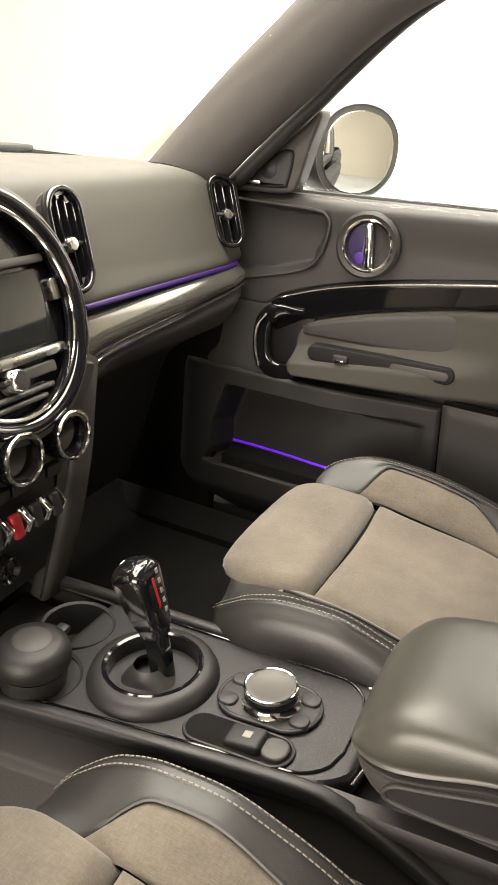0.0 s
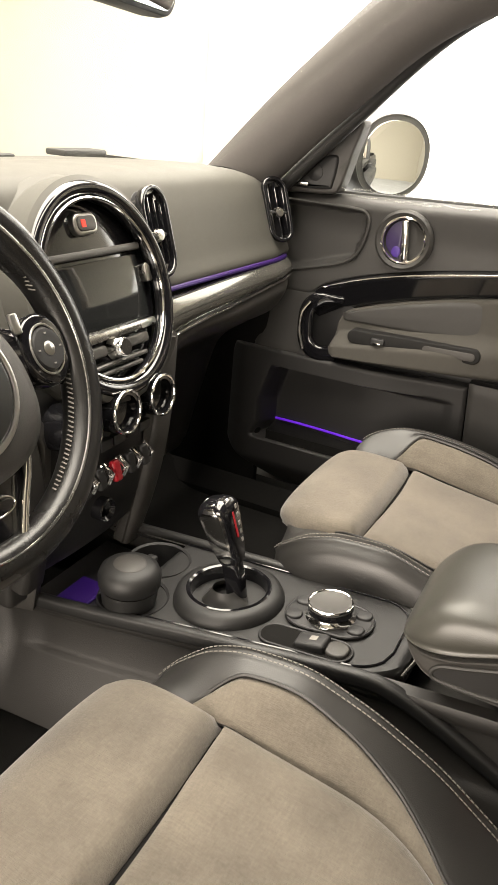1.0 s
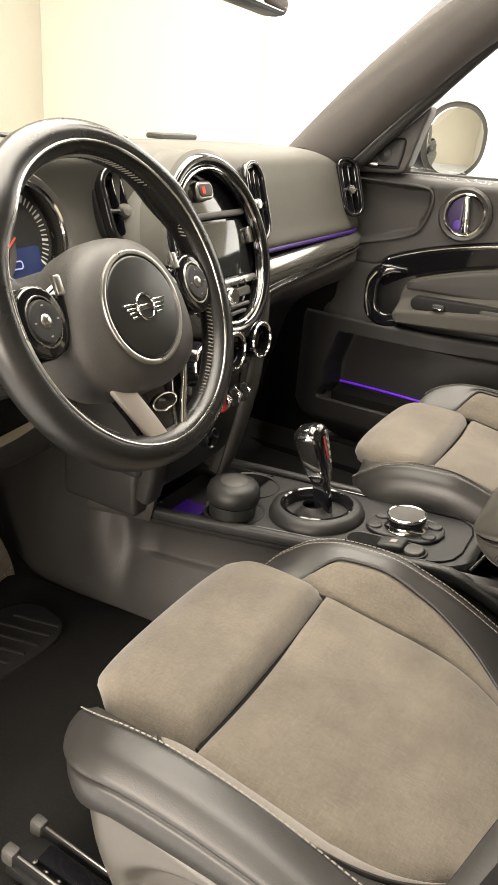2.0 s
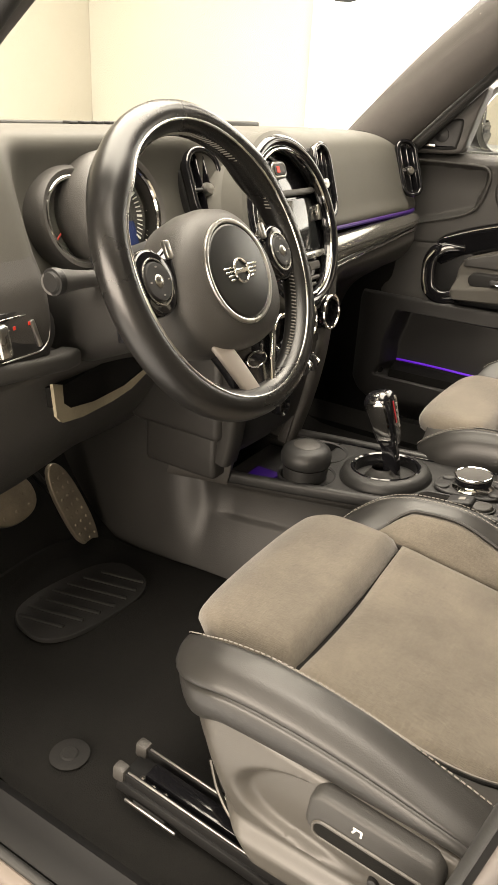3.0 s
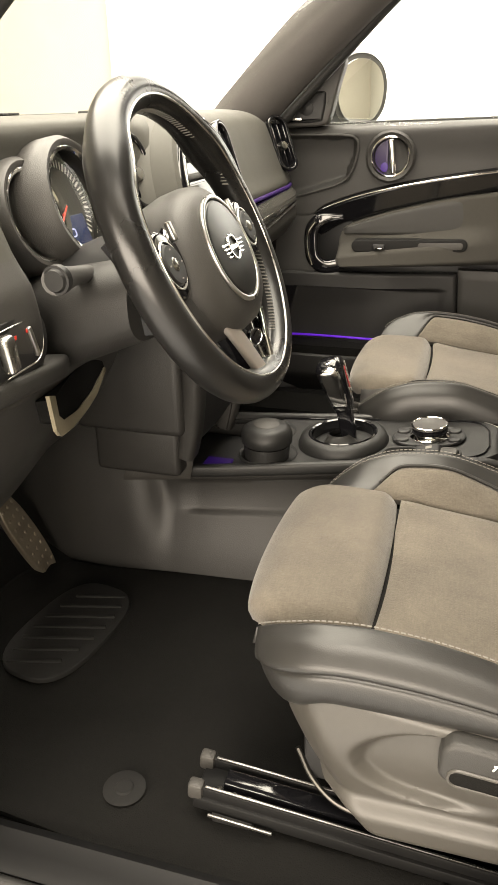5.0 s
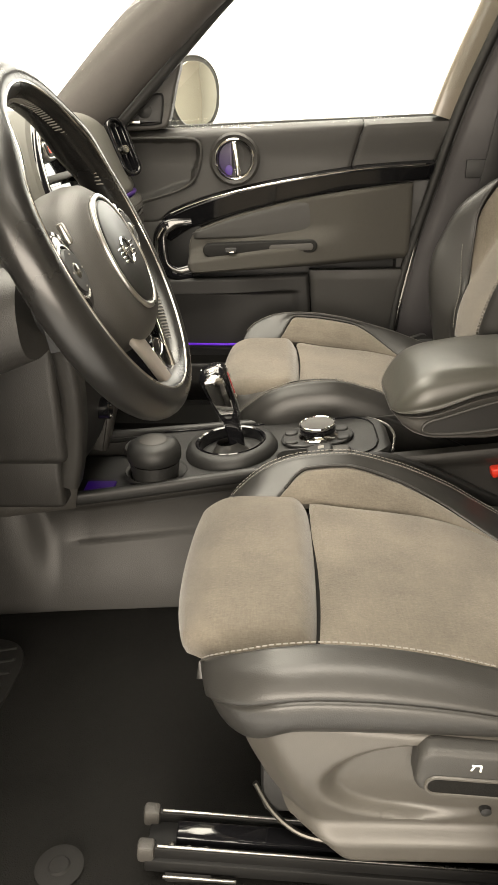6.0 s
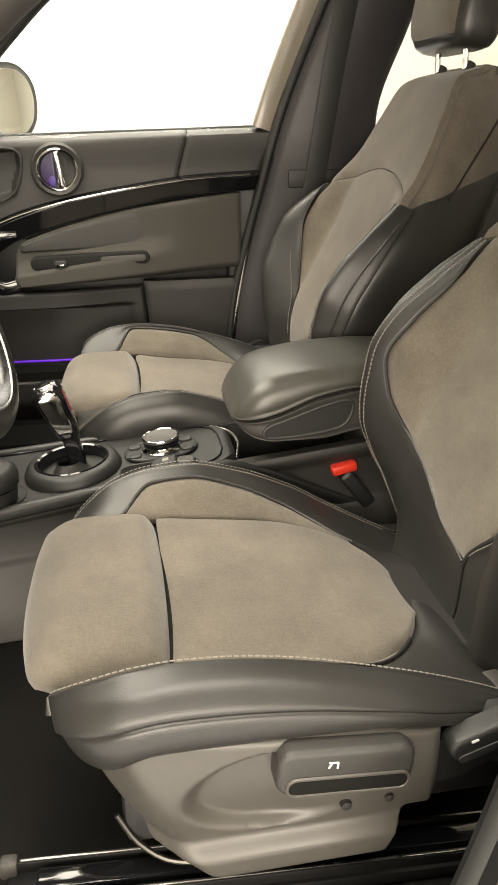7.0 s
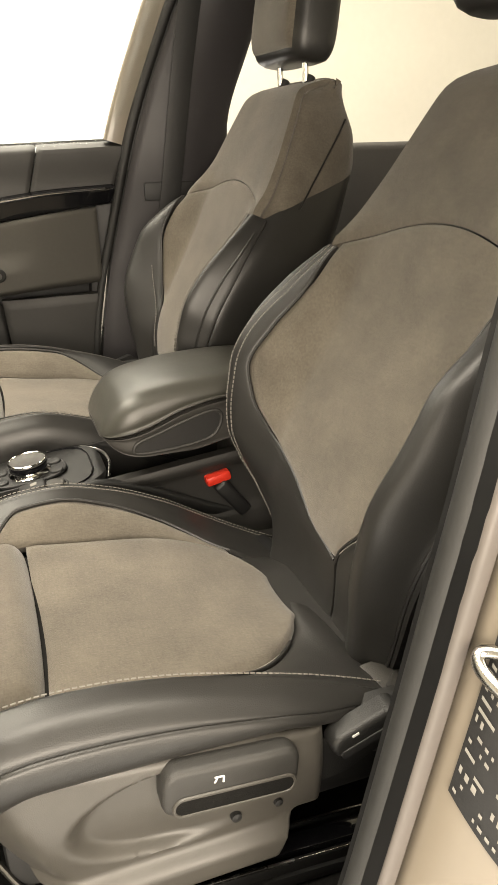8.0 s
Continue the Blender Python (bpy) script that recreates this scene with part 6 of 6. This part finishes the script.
def gear_lever():
    g = thing("gear_lever", "gloss black and chrome automatic gear lever", "gear lever", (0.030, 0.120, cons_z(0.12)))
    base, neck, top = Vector((0.035, 0.110, 0.642)), Vector((0.032, 0.120, 0.700)), Vector((0.026, 0.152, 0.790))
    ax = (top - neck).normalized()
    sd = (Vector((1, 0, 0)) - ax * ax.x).normalized()
    fw = sd.cross(ax)
    k = [part("lever_stem", sweep([base, base.lerp(neck, 0.5), neck + ax * 0.012], rrect(0.021, 0.026, 0.005, 3), tuple(-fw)), GLOSS, g, "gloss black square stem")]

    def shape(grow, f0, f1, n=24):
        rows = []
        for i in range(n):
            f = f0 + (f1 - f0) * i / (n - 1)
            p = neck + (top - neck) * f
            end = math.sqrt(max(0.0, 1 - (max(0.0, f - 0.84) / 0.165) ** 2))
            w = (tab(f, (0, 0.15, 0.5, 0.85, 1.0), (0.0135, 0.0170, 0.0220, 0.0240, 0.0225)) + grow) * (0.30 + 0.70 * end)
            h = (tab(f, (0, 0.15, 0.5, 0.85, 1.0), (0.0155, 0.0185, 0.0215, 0.0235, 0.0220)) + grow) * (0.35 + 0.65 * end)
            rows.append([tuple(p + sd * x * w + fw * y * h) for x, y in rrect(2, 2, 0.55, 6)])
        return rows
    k.append(part("knob", rings(shape(0.0, 0.0, 1.0)), GLOSS, g, "gloss black shift knob"))
    for e in (-1, 1):
        blade = []
        for i in range(18):
            f = 0.04 + 0.90 * i / 17
            w = tab(f, (0, 0.15, 0.5, 0.85, 1.0), (0.0135, 0.0170, 0.0220, 0.0240, 0.0190)) + 0.0010
            p = neck + (top - neck) * f + sd * (e * w)
            h = tab(f, (0, 0.2, 0.8, 0.95), (0.005, 0.014, 0.018, 0.008))
            blade.append([tuple(p + fw * a + sd * (e * b)) for a, b in ((-h, -0.004), (-h * 0.8, 0.0), (0, 0.0012), (h * 0.8, 0.0), (h, -0.004), (0, -0.006))])
        k.append(part("chrome_blade", rings(blade), CHROME, g, "chrome side blade"))
    k.append(part("crown_chrome", tube(smooth_pts([tuple(top + sd * (0.016 * math.cos(t)) + fw * (0.016 * math.sin(t)) - ax * 0.004) for t in [2 * math.pi * i / 16 for i in range(16)]], 40, True), 0.0018, 6, True), CHROME, g))
    for i in range(5):
        k.append(part("gear_mark", put(rbox(0.005, 0.006, 0.001, 0.0004, 1), basis(neck.lerp(top, 0.32 + 0.13 * i) + fw * tab(0.32 + 0.13 * i, (0, 0.15, 0.5, 0.85, 1.0), (0.0160, 0.0190, 0.0220, 0.0240, 0.0225)) + sd * 0.007, sd, ax, fw)), PRINT, g))
    k.append(part("gear_line", put(rbox(0.004, 0.038, 0.001, 0.0004, 1), basis(neck.lerp(top, 0.60) + fw * 0.0229 - sd * 0.003, sd, (ax + fw * 0.045).normalized(), fw)), DARK_RED, g))
    under(g, *k)


gear_lever()


def bin_can():
    x, y = -0.040, 0.240
    z = cons_z(y) - 0.05
    b = thing("ashtray_can", "dark grey plastic lidded can in the cup holder", "cup", (x, y, z))
    M = Matrix.Translation((x, y, z))
    k = [part("can_body", put(lathe([(0.0, 0.0), (0.034, 0.001), (0.038, 0.06), (0.0395, 0.072), (0.0395, 0.078)], 44), M), CONSOLE_SKIN, b),
         part("lid", put(lathe([(0.0405, 0.080), (0.0430, 0.083), (0.0435, 0.096), (0.040, 0.106), (0.030, 0.112), (0.024, 0.112), (0.022, 0.1135), (0.0, 0.1135)], 44), M), CONSOLE_SKIN, b),
         part("lid_disc", put(lathe([(0.0, 0.1155), (0.020, 0.1150), (0.0225, 0.1135), (0.0225, 0.110)], 36), M), PLASTIC, b),
         part("lid_tab", put(rbox(0.020, 0.016, 0.010, 0.004, 2), M @ Matrix.Translation((0.050, 0.0, 0.092))), CONSOLE_SKIN, b)]
    under(b, *k)


bin_can()


def armrest():
    cx = 0.034
    ys = [-0.134 - 0.326 * (i / 45) ** 1.25 for i in range(46)]

    def seam_z(y):
        return tab(y, (-0.46, -0.40, -0.323, -0.263, -0.196, -0.150, -0.134), (0.786, 0.786, 0.783, 0.772, 0.747, 0.737, 0.735))

    def top_z(y):
        return tab(y, (-0.46, -0.35, -0.28, -0.206, -0.175, -0.152, -0.138, -0.134), (0.812, 0.817, 0.815, 0.806, 0.795, 0.774, 0.751, 0.740))

    def low_z(y):
        return tab(y, (-0.46, -0.40, -0.325, -0.27, -0.20, -0.17, -0.150, -0.134), (0.720, 0.718, 0.708, 0.698, 0.699, 0.705, 0.716, 0.730))

    def half(y, f):
        return 0.099 * (f + (1 - f) * math.sqrt(max(0.0, 1 - (1 - min(1.0, (-0.134 - y) / 0.055)) ** 2))) * (1 - 0.10 * ease(-0.42, -0.46, y))
    rows = []
    for y in ys:
        lo, hi, hw = seam_z(y), top_z(y), half(y, 0.60)
        rows.append([(cx + hw * a, y, lo + 0.001 + (hi - lo) * b) for a, b in smooth_pts([(-0.93, 0.0), (-1.0, 0.14), (-1.0, 0.40), (-0.93, 0.72), (-0.78, 0.92), (-0.45, 1.0), (0, 1.02), (0.45, 1.0), (0.78, 0.92), (0.93, 0.72), (1.0, 0.40), (1.0, 0.14), (0.93, 0.0), (0, 0.02)], 56, True)])
    lid = rings(rows)
    rows = []
    for y in ys:
        lo, hi, hw = low_z(y), seam_z(y) - 0.003, half(y + 0.002, 0.55) * 0.965
        rows.append([(cx + hw * a, y, lo + (hi - lo) * b) for a, b in smooth_pts([(-0.97, 1.0), (-1.0, 0.8), (-1.0, 0.35), (-0.96, 0.12), (-0.86, 0.0), (0, -0.02), (0.86, 0.0), (0.96, 0.12), (1.0, 0.35), (1.0, 0.8), (0.97, 1.0), (0, 1.0)], 48, True)])
    a = part("armrest", rings(rows), PLASTIC, CONSOLE, "black leather-topped armrest box")
    under(CONSOLE, a)
    part("cushion_lid", lid, LID, a)
    for s in (-1, 1):
        out = smooth_pts([(-0.180, 0.712), (-0.184, 0.727), (-0.215, 0.738), (-0.262, 0.754), (-0.302, 0.764), (-0.318, 0.757), (-0.314, 0.735), (-0.298, 0.720), (-0.255, 0.712), (-0.210, 0.709)], 48, True)
        m = basis((cx + s * 0.0955, 0, 0), (0, -s, 0), (0, 0, 1), (s, 0, 0))
        part("side_inset", put(slab([(-s * y, z) for y, z in out][:: s], -0.01, 0.0015, 0.001), m), DOOR_PLASTIC, a)
        part("inset_rim", put(sweep([(-s * y, z, 0.001) for y, z in out], circle(0.0030, 8), (0, 0, 1), True), m), SOFT, a)
    part("arm_stem", put(rbox(0.11, 0.12, 0.22, 0.02, 3), Matrix.Translation((cx, -0.41, 0.63))), PLASTIC, a)


armrest()


def buckle(x, label):
    b = thing("belt_buckle", label, "seat belt buckle", (x, -0.33, 0.58), group="belt buckles")
    m = Matrix.Translation((x, -0.335, 0.605)) @ Matrix.Rotation(radians(-38), 4, "X")
    k = [part("buckle_body", put(rbox(0.030, 0.024, 0.075, 0.006, 3), m), DARK, b),
         part("red_button", put(rbox(0.022, 0.042, 0.016, 0.004, 2), Matrix.Translation((x, -0.312, 0.643)) @ Matrix.Rotation(radians(-12), 4, "X")), RED, b, "red release button")]
    under(b, *k)


buckle(-0.050, "black belt buckle with red button beside the driver's seat")


# ---- footwell ----
def pedal(name, o, w, h, lean, turn, label):
    p = thing(name, label, "pedal", o, group="pedals")
    m = Matrix.Translation(o) @ Matrix.Rotation(radians(90 - lean), 4, "X") @ Matrix.Rotation(radians(turn), 4, "Z")
    k = [part("pedal_plate", put(slab([(w / 2 * math.copysign(abs(math.cos(t)) ** 0.85, math.cos(t)), h / 2 * math.copysign(abs(math.sin(t)) ** 0.85, math.sin(t))) for t in [2 * math.pi * i / 40 for i in range(40)]], -0.006, 0.004, 0.003), m), PEDAL, p),
         part("pedal_arm", tube([tuple(m @ Vector((0, 0, -0.004))), tuple(m @ Vector((0, h * 0.3, -0.05))), tuple(m @ Vector((0, h * 0.9, -0.10)))], 0.008, 8), DARK, p)]
    for i in range(3):
        for j in range(max(2, int(h / 0.024))):
            k.append(part("grip_stud", put(lathe([(0.0, 0.0015), (0.003, 0.001), (0.0035, 0.0)], 10), m @ Matrix.Translation(((i - 1) * w * 0.27, (j + 0.5) / max(2, int(h / 0.024)) * h * 0.8 - h * 0.4, 0.004))), PEDAL, p))
    under(p, *k)


PEDAL = material("pedal_steel", (0.42, 0.37, 0.29), 0.4, metal=0.7, vary=0.25, vary_scale=30)
pedal("accelerator_pedal", (-0.224, 0.613, 0.520), 0.056, 0.195, 16, 15, "tall studded metal accelerator pedal")
pedal("brake_pedal", (-0.342, 0.640, 0.577), 0.104, 0.080, 30, 4, "wide studded metal brake pedal")


def mat():
    t = thing("floor_mat", "black carpet floor mat with ribbed heel pad", "floor mat", (-0.37, 0.3, 0.42))
    out = smooth_pts([(-0.645, -0.06), (-0.645, 0.40), (-0.60, 0.58), (-0.40, 0.62), (-0.20, 0.60), (-0.14, 0.45), (-0.14, -0.06), (-0.38, -0.10)][::-1], 60, True)
    rows = [[(x, y, floor_z(x, y) + 0.006) for x, y in out], [(x, y, floor_z(x, y) + 0.013) for x, y in out], [(-0.38 + (x + 0.38) * 0.97, 0.33 + (y - 0.33) * 0.97, floor_z(x, y) + 0.015) for x, y in out]]
    for s in (0.9, 0.8, 0.7, 0.6, 0.5, 0.4, 0.3, 0.2, 0.1, 0.02):
        rows.append([(-0.38 + (x + 0.38) * s, 0.33 + (y - 0.33) * s, floor_z(-0.38 + (x + 0.38) * s, 0.33 + (y - 0.33) * s) + 0.015) for x, y in out])
    k = [part("mat_carpet", rings(rows), CARPET, t)]
    M = Matrix.Translation((-0.345, 0.475, floor_z(-0.345, 0.475) + 0.034)) @ Matrix.Rotation(radians(3), 4, "X") @ Matrix.Rotation(radians(-8), 4, "Z")
    k.append(part("heel_pad", put(slab([(0.115 * math.copysign(abs(math.cos(t)) ** 0.7, math.cos(t)), 0.065 * math.copysign(abs(math.sin(t)) ** 0.7, math.sin(t))) for t in [2 * math.pi * i / 40 for i in range(40)]], -0.004, 0.004, 0.002), M), MAT_RUBBER, t))
    for i in range(7):
        k.append(part("heel_rib", put(rbox(0.008, 0.112 - 0.006 * abs(i - 3) ** 2 * 0.6, 0.005, 0.002, 2), M @ Matrix.Translation((-0.084 + 0.028 * i, 0, 0.004)) @ Matrix.Rotation(radians(25), 4, "Z")), MAT_RUBBER, t))
    k.append(part("mat_clip", put(lathe([(0.0, 0.003), (0.010, 0.003), (0.012, 0.001), (0.022, 0.001), (0.026, 0.0)], 24), Matrix.Translation((-0.58, 0.275, floor_z(-0.58, 0.275) + 0.020))), MAT_RUBBER, t))
    under(t, *k)


mat()


def rear_view_mirror():
    r = thing("rear_view_mirror", "black interior rear-view mirror under the roof", "rear-view mirror", (0.0, 0.25, 1.42))
    m = basis((-0.035, 0.275, 1.393), (1, 0.12, 0), (0, 0.1, 1), (0.12, -1, 0.1))
    out = rrect(0.25, 0.080, 0.036, 8)
    rows = [[(x * s, y * s, z) for x, y in out] for s, z in ((0.95, 0.006), (1.0, 0.004), (1.02, -0.006), (0.96, -0.022), (0.7, -0.032), (0.2, -0.036))]
    k = [part("mirror_shell", put(rings(rows), m), DARK, r), part("mirror_glass", put(slab([(x * 0.93, y * 0.9) for x, y in out], 0.004, 0.008, 0.001), m), MIRROR, r),
         part("mirror_stem", tube([(-0.03, 0.30, 1.42), (-0.02, 0.30, 1.47), (-0.01, 0.22, 1.53)], 0.010, 10), DARK, r)]
    under(r, *k)


rear_view_mirror()
